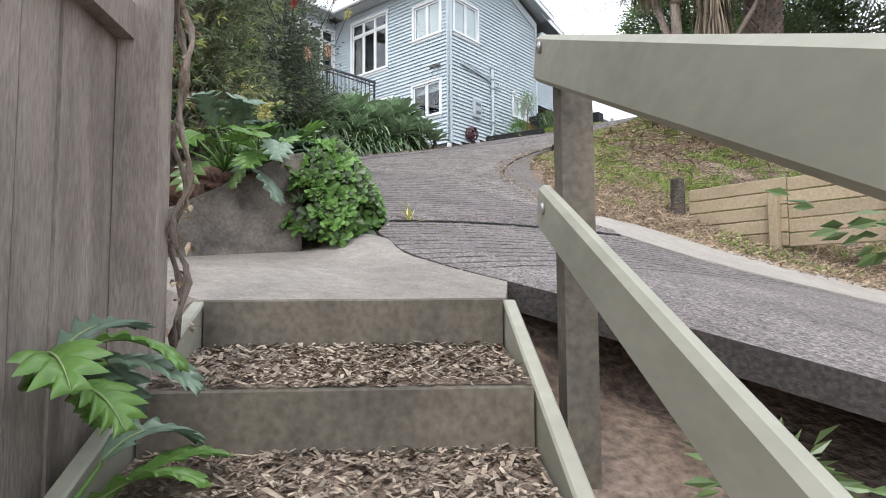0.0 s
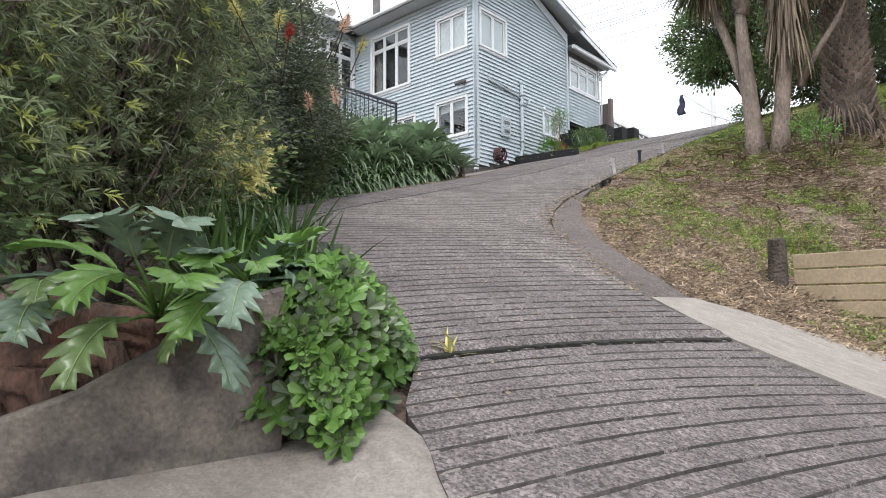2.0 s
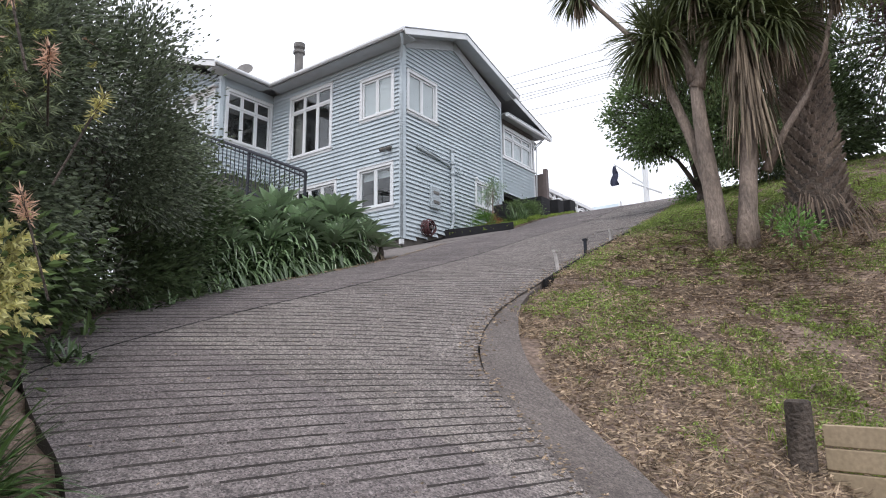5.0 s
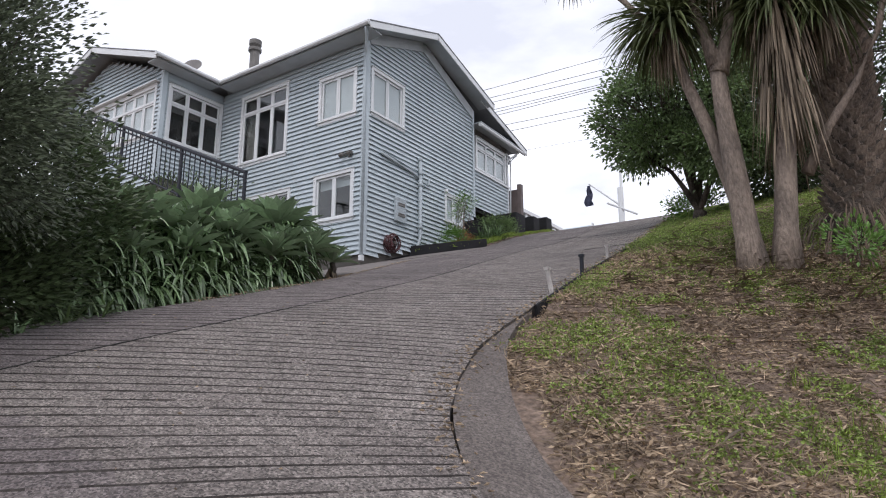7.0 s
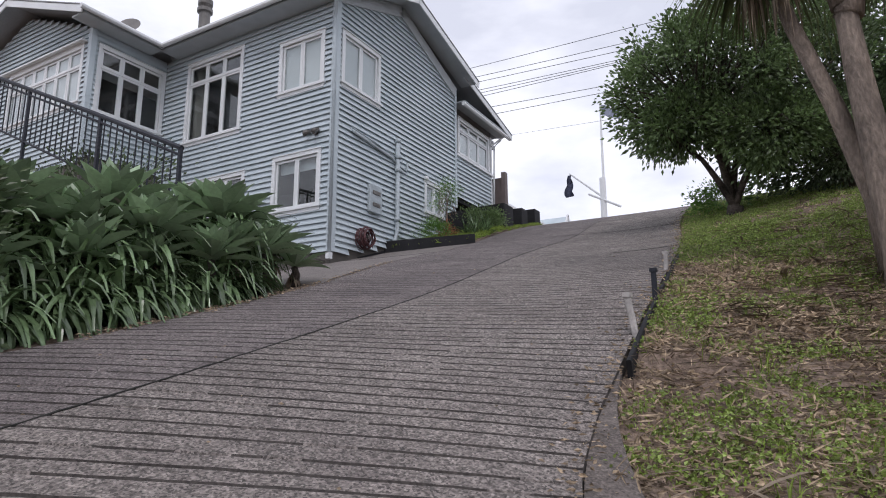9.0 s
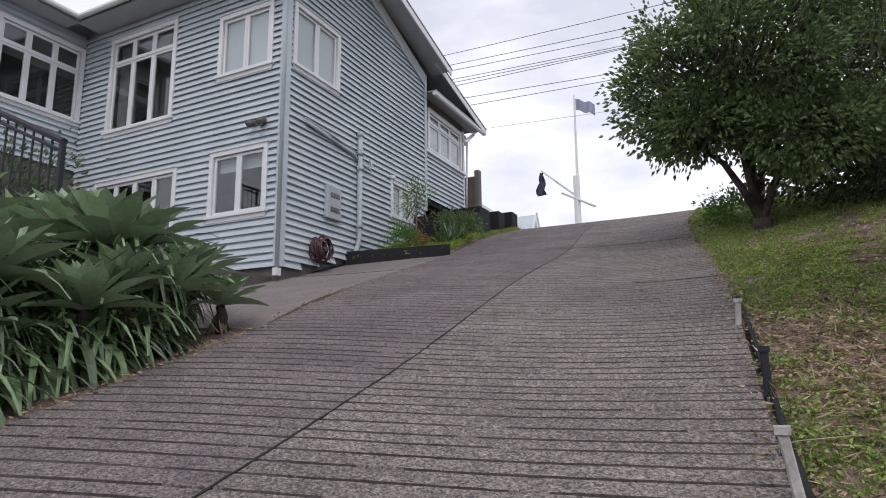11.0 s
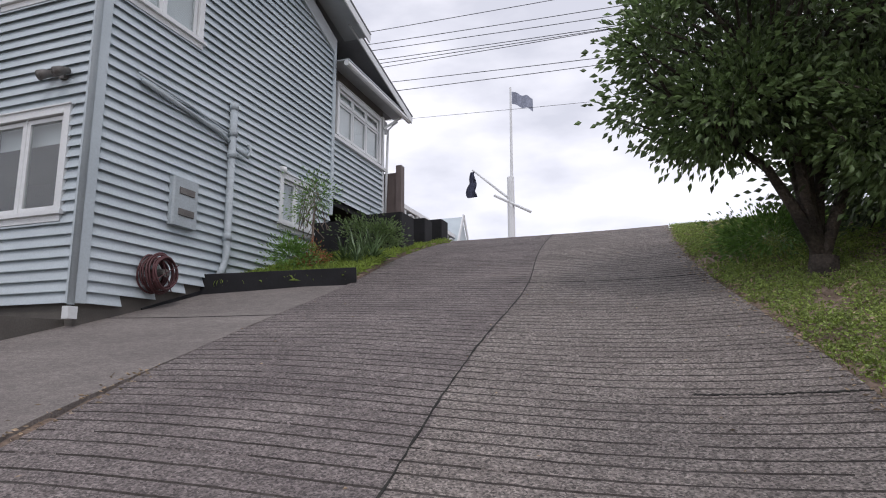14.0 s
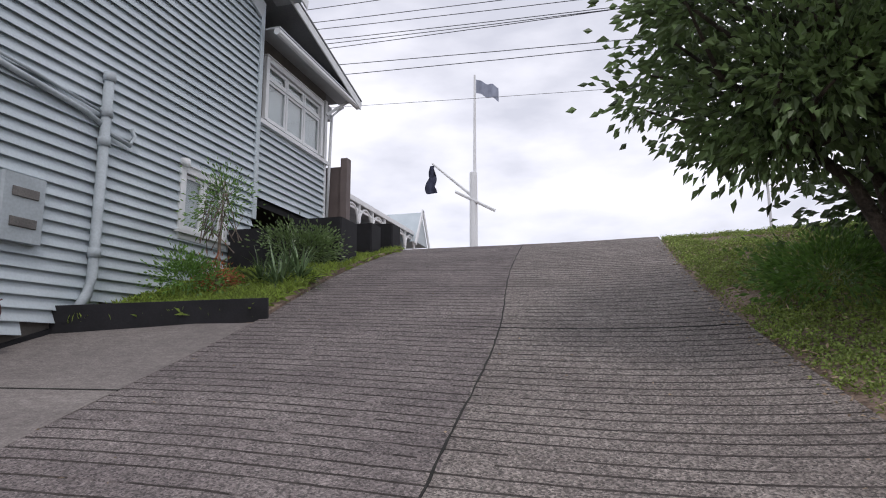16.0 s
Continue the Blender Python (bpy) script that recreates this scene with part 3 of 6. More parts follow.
for k in range(4):
    for i in range(3000 if k < 2 else 400):
        a, f = rng.uniform(-0.49, 0.49), -RUN * k - 0.05 - rng.uniform(0, RUN - 0.01)
        p = st(a, f, -RISE * k - 0.16 + 0.125 * (f + RUN * k + 0.05) + rng.uniform(0, 0.016))
        l, w = rng.uniform(0.004, 0.015), rng.uniform(0.002, 0.006)
        if rng.random() < 0.13:
            l, w = l * 2.1, w * 1.7
        t, tl = rng.uniform(0, 6.28), rng.uniform(-0.5, 0.5)
        d, s = Vector((math.cos(t), math.sin(t), tl)) * l, Vector((-math.sin(t), math.cos(t), rng.uniform(-0.4, 0.4))) * w
        b.add([p - d - s, p + d - s * .6, p + d * .9 + s, p - d * .8 + s], [(0, 1, 2, 3)])
tagged(b.make("wood_chips", "chips"), "pale and dark wood chips filling the steps", kind="stuff")

# handrail
rail = thing("handrail", st(0.7, -0.25, 0), "weathered grey-green timber handrail beside the steps", "handrail")
SL = 0.43
part("post", Build().box((0.652, -0.3, -1.2), (0.752, -0.2, 0.80), Matrix.Translation(STEP) @ Matrix(((ACROSS.x, FORWARD.x, 0, 0), (ACROSS.y, FORWARD.y, 0, 0), (0, 0, 1, 0), (0, 0, 0, 1)))), "riser", rail)
part("post", Build().box((0.652, -2.3, -1.8), (0.752, -2.2, -0.08), Matrix.Translation(STEP) @ Matrix(((ACROSS.x, FORWARD.x, 0, 0), (ACROSS.y, FORWARD.y, 0, 0), (0, 0, 1, 0), (0, 0, 0, 1)))), "riser", rail)
for z in (0.80, 0.30):
    h = 0.15 if z > 0.5 else 0.145
    part("rail", Build().beam(st(0.627, -0.16, z), st(0.627, -3.2, z - 3.04 * SL), 0.048, h, c=0.014), "timber", rail)
for z in (0.83, 0.31):
    c = st(0.60, -0.25, z - 0.03)
    part("bolt", Build().tube([c, c - ACROSS * 0.006, c - ACROSS * 0.012], [0.02, 0.018, 0.006], 10), "metal", rail, "round galvanised bolt head", True)

# fence beside the steps, with its post
fence = thing("timber_fence", st(-0.6, -0.8, 0), "weathered grey paling fence with a tall square post", "fence")
LM = Matrix.Translation(STEP) @ Matrix(((ACROSS.x, FORWARD.x, 0, 0), (ACROSS.y, FORWARD.y, 0, 0), (0, 0, 1, 0), (0, 0, 0, 1)))
part("post", Build().box((-0.622, -0.45, -0.6), (-0.505, -0.36, 1.6), LM), "timber_dark", fence)
for i in range(11):
    f = -0.43 - i * 0.148
    part("paling", Build().box((-0.645 + 0.004 * (i % 2), f - 0.138, -0.95), (-0.625 + 0.004 * (i % 2), f, 0.83), LM), "timber_dark", fence)
part("top_rail", Build().box((-0.62, -2.05, 0.72), (-0.575, -0.452, 0.82), LM), "timber_dark", fence)
part("top_rail", Build().box((-0.62, -2.05, 1.25), (-0.575, -0.452, 1.35), LM), "timber_dark", fence)
for i in range(9):
    part("paling", Build().box((-0.645, -0.5 - i * .18 - .1, 0.9), (-0.63, -0.5 - i * .18, 1.5), LM), "timber_dark", fence)

# knotted vine on the fence post
b = Build()
for k, (a, f) in enumerate(((-0.47, -0.36), (-0.50, -0.30))):
    pts, r = [], []
    for i in range(40):
        pts.append(st(a + 0.02 * math.sin(i * 0.9 + k), f + 0.02 * math.cos(i * 1.3), -0.4 + i * 0.05))
        r.append(0.008 + 0.006 * (i % 3 == 0))
    b.tube(pts, r, 6)
vine = thing("climbing_vine", st(-0.58, -0.28, -0.4), "bare knotted grey vine climbing the fence post", "vine")
part("stem", b, "bark", vine, smooth=True)
b = Build()
for i in range(140):
    p = st(-0.485 + rng.uniform(-.03, .04), -0.33 + rng.uniform(-.04, .04), rng.uniform(-0.35, 1.6))
    b.blade(p, (rng.uniform(-1, 1), rng.uniform(-1, 1), rng.uniform(-.5, .8)), (0, 0, 1), rng.uniform(.02, .05), .018, 1.2, 2)
part("dry_leaves", b, "dead_leaf", vine)

# retaining wall of pale sleepers
ret = thing("sleeper_wall", (-1.2, 8.0, 2.5), "pale timber sleeper retaining wall with square posts", "retaining wall")
RA, RB = Vector((-1.86, 8.12, 0)), Vector((1.6, 7.45, 0))
rd = (RB - RA).normalized()
for i in range(5):
    z = 3.33 - 0.145 * (i + 1)
    for k in range(3):
        p, q = RA + rd * (0.06 + 1.08 * k), RA + rd * (0.06 + 1.08 * k + 1.07)
        part("sleeper", Build().beam((p.x, p.y, z + 0.07 - 0.012 * k), (q.x, q.y, z + 0.07 - 0.012 * k), 0.045, 0.133), "pale_timber", ret)
b = Build().tube([(-1.94, 8.06, 2.7), (-1.93, 8.06, 3.2), (-1.93, 8.06, 3.46), (-1.93, 8.06, 3.475)], [0.085, 0.082, 0.078, 0.06], 10)
part("round_post", b, "bark_dark", ret, "dark round weathered post")
for k, x in enumerate((1.02, 2.1)):
    p = RA + rd * x + Vector((rd.y, -rd.x, 0)) * 0.075
    part("square_post", Build().beam((p.x, p.y, 1.9), (p.x, p.y, 3.16), 0.09, 0.09, up=(rd.x, rd.y, 0)), "pale_timber", ret)

# pegs along the drive edge
for (x, y, h, tilt, mat, lab) in ((-4.80, 10.62, 0.30, -0.06, "peg_grey", "weathered grey peg with a clip beside the driveway"), (-4.88, 11.65, 0.26, 0.0, "iron", "short dark timber peg beside the driveway"), (-5.02, 12.97, 0.2, 0.02, "peg_grey", "short pale peg beside the driveway")):
    z = ground_z(x, y) - 0.12
    t = thing("edge_peg", (x, y, z), lab, "peg", "pegs along the driveway edge")
    part("stake", Build().beam((x, y, z), (x + tilt, y, z + h + 0.1), 0.04, 0.04, up=(0, 1, 0)), mat, t)
    part("cap", Build().box((x + tilt - .028, y - .028, z + h + .1), (x + tilt + .028, y + .028, z + h + .13)), mat, t)
e = Build()
for i in range(6):
    u0, u1 = i / 6, (i + 1) / 6
    P = [catmull(RIGHT, 8.9 + 2.6 * u) for u in (u0, u1)]
    (x0, y0), (x1, y1) = P[0], P[1]
    e.beam((x0 + .045, y0, ground_z(x0, y0) - 0.03), (x1 + .045, y1, ground_z(x1, y1) - 0.03), 0.03, 0.15)
tagged(e.make("edging_board", "black_timber"), "dark timber edging board along the driveway", kind="structure")

# ---- house ----
house = thing("house", (-12, 16, 7.0), "two-storey pale blue-grey weatherboard house with white windows and iron roof", "house")
P_ = 0.125


def wall_shell(name, axis, at, thick, lo, hi, z0, z1, holes, parent, top=None):
    """A wall along one axis, with openings through it, as one mesh of boxes."""
    b = Build()
    us = sorted({lo, hi, *[h[0] for h in holes], *[h[1] for h in holes]})
    zs = sorted({z0, z1, *[h[2] for h in holes], *[h[3] for h in holes]})
    for u0, u1 in zip(us, us[1:]):
        for w0, w1 in zip(zs, zs[1:]):
            um, wm = (u0 + u1) / 2, (w0 + w1) / 2
            if any(h[0] < um < h[1] and h[2] < wm < h[3] for h in holes):
                continue
            if axis == "x":
                b.box((u0, at, w0), (u1, at + thick, w1))
            else:
                b.box((at, u0, w0), (at + thick, u1, w1))
    where, faces, count = {}, [], collections.Counter()
    for q in b.f:
        face = tuple(where.setdefault(tuple(round(c, 4) for c in b.v[i]), len(where)) for i in q)
        faces.append(face)
        count[frozenset(face)] += 1
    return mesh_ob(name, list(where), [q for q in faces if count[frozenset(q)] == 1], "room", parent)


def boards(parent, axis, at, out, lo, hi, z0, z1, holes, ends=None, low=None):
    """Lapped boards on a wall. ends(z): the span of the wall at that height; low(u): where the wall starts above the ground."""
    k, z = 0, z0
    while z < z1 - 0.02:
        zt = min(z + P_, z1)
        l, h = (ends(z + P_ / 2) if ends else (lo, hi))
        if h - l > 0.05:
            cuts = sorted((max(a - 0.06, l), min(c + 0.06, h)) for a, c, e, f in holes if e - 0.06 < z + P_ * .6 and f + 0.06 > z + P_ * .4 and c > l and a < h)
            spans, s = [], l
            for a, c in cuts:
                if a > s + 0.02:
                    spans.append((s, a))
                s = max(s, c)
            if s < h - 0.02:
                spans.append((s, h))
            for s, e in spans:
                if low and low(e) > z and low(s) > z:
                    continue
                if low:
                    while s < e and low(s) > z + 0.02:
                        s += 0.1
                    while e > s and low(e) > z + 0.02:
                        e -= 0.1
                    if e - s < 0.1:
                        continue
                pr = [(0.0, z + 0.034), (0.056, z), (0.056, z + 0.007), (0.004, zt + 0.03), (0.0, zt + 0.03)]
                vs = []
                for u in (s, e):
                    for d, zz in pr:
                        q = at + out * d
                        vs.append((u, q, zz) if axis == "x" else (q, u, zz))
                n = 5
                mesh_ob("weatherboard", vs, [(i, (i + 1) % n, n + (i + 1) % n, n + i) for i in range(n)] + [(4, 3, 2, 1, 0), (5, 6, 7, 8, 9)], "board", parent)
        z += P_
        k += 1


def window(axis, at, out, u0, u1, z0, z1, lights, transom=None, dressing=None, sill=True, name="window", label="white-painted timber casement window", back=None, parent=None):
    """A window: trim round it, a sill, sashes with panes. transom: height where the small lights start."""
    parent = parent or house
    if axis == "x":
        def P(u, d, z):
            return (u, at + out * d, z)
    else:
        def P(u, d, z):
            return (at + out * d, u, z)

    def bx(b, ua, ub, da, db, za, zb):
        p, q = P(ua, da, za), P(ub, db, zb)
        return b.box(tuple(map(min, p, q)), tuple(map(max, p, q)))
    m = mesh_ob(name, *(lambda b: (b.v, b.f))(bx(bx(bx(Build(), u0 - 0.09, u0, -0.05, 0.064, z0, z1 + 0.09), u1, u1 + 0.09, -0.05, 0.064, z0, z1 + 0.09), u0, u1, -0.05, 0.067, z1, z1 + 0.09)), "trim", parent)
    tagged(m, label)
    if sill:
        part("sill", bx(bx(Build(), u0 - 0.13, u1 + 0.13, -0.04, 0.10, z0 - 0.045, z0), u0 - 0.09, u1 + 0.09, 0.0, 0.062, z0 - 0.12, z0 - 0.045), "trim", m)
    part("head_flashing", bx(Build(), u0 - 0.11, u1 + 0.11, 0.0, 0.088, z1 + 0.09, z1 + 0.105), "trim", m)
    w = (u1 - u0) / lights
    rows_ = [(z0, z1)] if transom is None else [(z0, transom), (transom, z1)]
    for i in range(lights):
        for r, (za, zb) in enumerate(rows_):
            a, c = u0 + i * w + 0.012, u0 + (i + 1) * w - 0.012
            za2, zb2 = za + 0.012, zb - 0.012
            s = 0.05
            f = Build()
            bx(f, a, a + s, -0.02, 0.022, za2, zb2), bx(f, c - s, c, -0.02, 0.022, za2, zb2)
            bx(f, a + s, c - s, -0.02, 0.022, za2, za2 + s + .01), bx(f, a + s, c - s, -0.02, 0.022, zb2 - s, zb2)
            part("sash", f, "trim", m)
            part("pane", bx(Build(), a + s, c - s, -0.002, 0.003, za2 + s + .01, zb2 - s), "glass", m).visible_shadow = False
    fr = Build()
    for i in range(1, lights):
        bx(fr, u0 + i * w - 0.012, u0 + i * w + 0.012, -0.03, 0.03, z0, z1)
    if transom:
        bx(fr, u0, u1, -0.03, 0.04, transom - 0.012, transom + 0.012)
    if fr.v:
        part("mullion", fr, "trim", m)
    if dressing == "blind":
        part("blind", bx(Build(), u0 + 0.01, u1 - 0.01, -0.045, -0.04, z0 + 0.01, z1 - 0.01), "blind", m)
    elif dressing == "half":
        part("blind", bx(Build(), u0 + 0.02, u1 - 0.02, -0.12, -0.11, z1 - 0.28, z1 - 0.02), "blind", m)
    elif dressing == "curtain":
        for s_, e_ in ((u0 + 0.0, u0 + 0.30), (u1 - 0.26, u1 + 0.0)):
            b, N = Build(), 24
            vs = []
            for i in range(N + 1):
                u = s_ + (e_ - s_) * i / N
                d = -0.16 + 0.025 * math.sin(i * 1.5)
                vs += [P(u, d, z0 - 0.1), P(u, d, z1)]
            b.add(vs, [(2 * i, 2 * i + 2, 2 * i + 3, 2 * i + 1) for i in range(N)])
            part("curtain", b, "curtain", m)
    return m


EAVE, RIDGE_Y, RIDGE_Z = 12.83, 18.43, 13.93
SLOPE = (RIDGE_Z - 12.74) / (RIDGE_Y - 15.3)
ENDY, WX = 21.25, -17.77
hl = [(-13.54, -12.37, 10.85, 12.0), (-16.74, -14.9, 10.3, 12.32), (-13.6, -12.38, 8.1, 9.24), (-16.9, -14.64, 7.2, 9.12)]
hr = [(16.22, 17.47, 10.85, 12.0), (19.66, 20.5, 8.72, 9.48)]
hw = [(14.22, 15.85, 10.72, 12.32)]
hf = [(-21.3, -18.1, 10.95, 12.3)]


def gable(z):
    r = (RIDGE_Z - 0.12 - z) / SLOPE
    return max(16.0, RIDGE_Y - r), min(ENDY, RIDGE_Y + r)


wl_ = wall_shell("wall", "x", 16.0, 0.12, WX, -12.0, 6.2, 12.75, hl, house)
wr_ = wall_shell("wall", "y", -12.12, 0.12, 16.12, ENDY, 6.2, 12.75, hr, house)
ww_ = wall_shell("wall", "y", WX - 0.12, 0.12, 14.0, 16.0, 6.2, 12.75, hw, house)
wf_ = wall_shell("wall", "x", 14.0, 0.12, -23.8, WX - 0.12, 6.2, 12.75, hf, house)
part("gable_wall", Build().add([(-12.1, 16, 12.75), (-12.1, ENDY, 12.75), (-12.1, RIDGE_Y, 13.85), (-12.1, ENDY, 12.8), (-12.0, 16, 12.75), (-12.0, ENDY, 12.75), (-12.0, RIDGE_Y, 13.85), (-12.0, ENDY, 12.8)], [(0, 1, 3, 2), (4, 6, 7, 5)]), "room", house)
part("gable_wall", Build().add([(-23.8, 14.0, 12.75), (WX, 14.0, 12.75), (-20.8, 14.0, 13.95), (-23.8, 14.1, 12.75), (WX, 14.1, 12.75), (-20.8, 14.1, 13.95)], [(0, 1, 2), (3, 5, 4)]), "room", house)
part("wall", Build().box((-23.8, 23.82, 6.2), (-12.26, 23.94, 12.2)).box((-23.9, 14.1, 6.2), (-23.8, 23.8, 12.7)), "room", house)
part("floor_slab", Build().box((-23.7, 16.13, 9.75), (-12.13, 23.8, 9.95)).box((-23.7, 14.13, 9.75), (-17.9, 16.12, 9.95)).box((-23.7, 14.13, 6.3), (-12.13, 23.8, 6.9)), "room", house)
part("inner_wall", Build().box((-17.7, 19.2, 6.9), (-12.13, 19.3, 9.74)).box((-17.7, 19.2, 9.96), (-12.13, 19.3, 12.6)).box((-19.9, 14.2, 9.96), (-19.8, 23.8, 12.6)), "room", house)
boards(wl_, "x", 16.0, -1, WX + 0.03, -12.06, 7.075, 12.72, hl)
boards(wr_, "y", -12.0, 1, 16.06, ENDY - 0.03, 7.075, 13.85, hr, ends=gable, low=lambda u: 6.95 + 0.24 * (u - 16) if u < 18 else 7.45 + 0.28 * (u - 18))
boards(ww_, "y", WX, 1, 14.06, 15.97, 9.6, 12.72, hw)
boards(wf_, "x", 14.0, -1, -23.7, WX - 0.06, 9.4, 13.85, hf, ends=lambda z: (max(-23.7, -20.8 - (13.9 - z) / 0.385), min(WX - .06, -20.8 + (13.9 - z) / 0.385)))
part("corner_trim", Build().box((-12.06, 15.92, 7.07), (-11.93, 16.06, 12.74)), "board", house)
part("corner_trim", Build().box((-12.03, ENDY - .03, 9.2), (-11.935, ENDY + 0.07, 12.8)), "board", house)
part("corner_trim", Build().box((WX - .06, 13.93, 9.5), (WX + .065, 14.06, 12.74)), "board", house)
part("foundation", Build().box((-17.7, 16.02, 6.0), (-12.02, 16.1, 6.96)).box((-12.1, 16.1, 6.0), (-12.02, 21.2, 7.0)), "wall_concrete", house)

window("x", 16.0, -1, *hl[0], 2, dressing="blind")
window("x", 16.0, -1, *hl[1], 3, transom=11.83, dressing="curtain", label="tall white casement window with three top lights and curtains")
window("x", 16.0, -1, *hl[2], 2, dressing="half")
window("x", 16.0, -1, *hl[3], 4, sill=False, name="french_door", label="white glazed doors with dark rooms behind")
window("y", -12.0, 1, *hr[0], 2, dressing="blind")
window("y", -12.0, 1, *hr[1], 2, dressing="blind", label="small white two-pane window")
window("y", WX, 1, *hw[0], 3, transom=11.85, label="white casement window with three top lights")
window("x", 14.0, -1, *hf[0], 6, transom=11.85, dressing="blind", label="long white window with six lights")

# bay wall at the far end
BX = -12.12
hb = [(21.72, 23.66, 10.98, 12.0)]
wb_ = wall_shell("bay_wall", "y", BX - 0.12, 0.12, ENDY + 0.07, 23.95, 9.75, 12.45, hb, house)
boards(wb_, "y", BX, 1, ENDY + 0.08, 23.9, 9.62, 10.86, [])
part("bay_underside", Build().box((-14, ENDY + .08, 9.5), (BX, 23.9, 9.62)), "black_timber", house)
part("wall", Build().box((-13.4, ENDY + .1, 7.5), (-13.3, 23.8, 9.5)), "black_timber", house)
part("corner_trim", Build().box((BX - .08, 23.86, 9.62), (BX + .045, 23.96, 12.2)), "trim", house)
part("bay_band", Build().box((BX, ENDY + .1, 10.86), (BX + 0.09, 23.98, 10.93)), "trim", house)
window("y", BX, 1, *hb[0], 3, transom=11.72, dressing="blind", sill=False, label="white bay window with frosted lower lights")

# roofs
def slab_roof(name, quad, thick, material, parent, label=""):
    q = [Vector(p) for p in quad]
    nn = (q[1] - q[0]).cross(q[3] - q[0]).normalized() * thick
    if nn.z < 0:
        nn = -nn
    vs = q + [p + nn for p in q]
    return mesh_ob(name, vs, [(3, 2, 1, 0), (4, 5, 6, 7), (0, 1, 5, 4), (1, 2, 6, 5), (2, 3, 7, 6), (3, 0, 4, 7)], material, parent, label)


RX = -11.42


def rz(y):
    return RIDGE_Z - SLOPE * abs(y - RIDGE_Y)


slab_roof("roof", [(-24, 15.42, rz(15.42)), (RX, 15.42, rz(15.42)), (RX, RIDGE_Y, RIDGE_Z), (-24, RIDGE_Y, RIDGE_Z)], 0.05, "roof", house)
slab_roof("roof", [(-24, RIDGE_Y, RIDGE_Z), (RX, RIDGE_Y, RIDGE_Z), (RX, 21.72, 13.03), (-24, 21.72, 13.03)], 0.05, "roof", house)
slab_roof("roof", [(-24, 21.3, 13.2), (-11.66, 21.3, 13.2), (-11.66, 24.6, 12.42), (-24, 24.6, 12.42)], 0.05, "roof", house)
slab_roof("roof", [(-17.2, 13.4, 12.8), (-17.2, 17.5, 12.8), (-20.8, 17.5, 14.1), (-20.8, 13.4, 14.1)], 0.05, "roof", house)
slab_roof("roof", [(-24.4, 13.4, 12.8), (-24.4, 17.5, 12.8), (-20.8, 17.5, 14.1), (-20.8, 13.4, 14.1)], 0.05, "roof", house)
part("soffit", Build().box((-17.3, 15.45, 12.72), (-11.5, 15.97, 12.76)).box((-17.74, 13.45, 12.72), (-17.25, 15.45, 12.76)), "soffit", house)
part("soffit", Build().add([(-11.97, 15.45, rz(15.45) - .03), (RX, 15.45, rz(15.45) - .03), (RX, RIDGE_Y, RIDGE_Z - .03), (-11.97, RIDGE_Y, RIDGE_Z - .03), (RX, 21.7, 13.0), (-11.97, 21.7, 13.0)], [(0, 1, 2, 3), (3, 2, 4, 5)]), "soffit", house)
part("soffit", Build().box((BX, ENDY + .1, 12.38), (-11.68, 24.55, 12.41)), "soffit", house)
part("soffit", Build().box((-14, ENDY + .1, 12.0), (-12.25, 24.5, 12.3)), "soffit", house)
# barge boards
for a, c in (((RX, 15.40, rz(15.4)), (RX, RIDGE_Y, RIDGE_Z)), ((RX, RIDGE_Y, RIDGE_Z), (RX, 21.76, 13.02)), ((-11.65, 21.3, 13.2), (-11.65, 24.65, 12.38)), ((-20.8, 13.38, 14.1), (-17.2, 13.38, 12.8)), ((-20.8, 13.38, 14.1), (-24.4, 13.38, 12.8))):
    part("barge_board", Build().beam(Vector(a) - Vector((0, 0, .05)), Vector(c) - Vector((0, 0, .05)), 0.03, 0.17), "trim", house)
    part("barge_flashing", Build().beam(Vector(a) + Vector((0, 0, .06)), Vector(c) + Vector((0, 0, .06)), 0.06, 0.03), "roof", house)
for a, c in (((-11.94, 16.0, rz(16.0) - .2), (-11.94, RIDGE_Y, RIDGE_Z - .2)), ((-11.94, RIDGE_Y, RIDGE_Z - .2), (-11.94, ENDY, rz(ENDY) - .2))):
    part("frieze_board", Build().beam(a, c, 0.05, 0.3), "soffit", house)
# gutters
for pts in ([(RX, 15.36, 12.78), (-17.2, 15.36, 12.78)], [(-17.14, 15.4, 12.78), (-17.14, 13.3, 12.78)]):
    part("gutter", Build().beam(pts[0], pts[1], 0.11, 0.11, c=0.03), "trim", house)
part("gutter", Build().beam((-11.7, 21.3, 12.3), (-11.7, 24.6, 12.3), 0.11, 0.11, c=0.03), "trim", house)
part("downpipe", Build().tube([(-11.55, 15.4, 12.72), (-11.6, 15.5, 12.6), (-11.93, 15.88, 12.35), (-11.95, 15.9, 12.2), (-11.95, 15.9, 7.05)], 0.038, 8), "board", house, smooth=True)
part("downpipe", Build().tube([(-11.9, 24.3, 12.2), (-12.0, 24.0, 11.9), (-12.06, 24.0, 9.7)], 0.03, 8), "trim", house, smooth=True)
part("drain_cup", Build().box((-11.99, 15.84, 6.9), (-11.9, 15.95, 7.03)), "trim", house)
part("bracket", Build().beam((BX + .05, 23.9, 11.9), (-11.75, 24.35, 12.36), 0.05, 0.06), "trim", house)
part("wing_hood", Build().box((-23.6, 13.82, 12.42), (-17.9, 14.0, 12.46)), "trim", house)

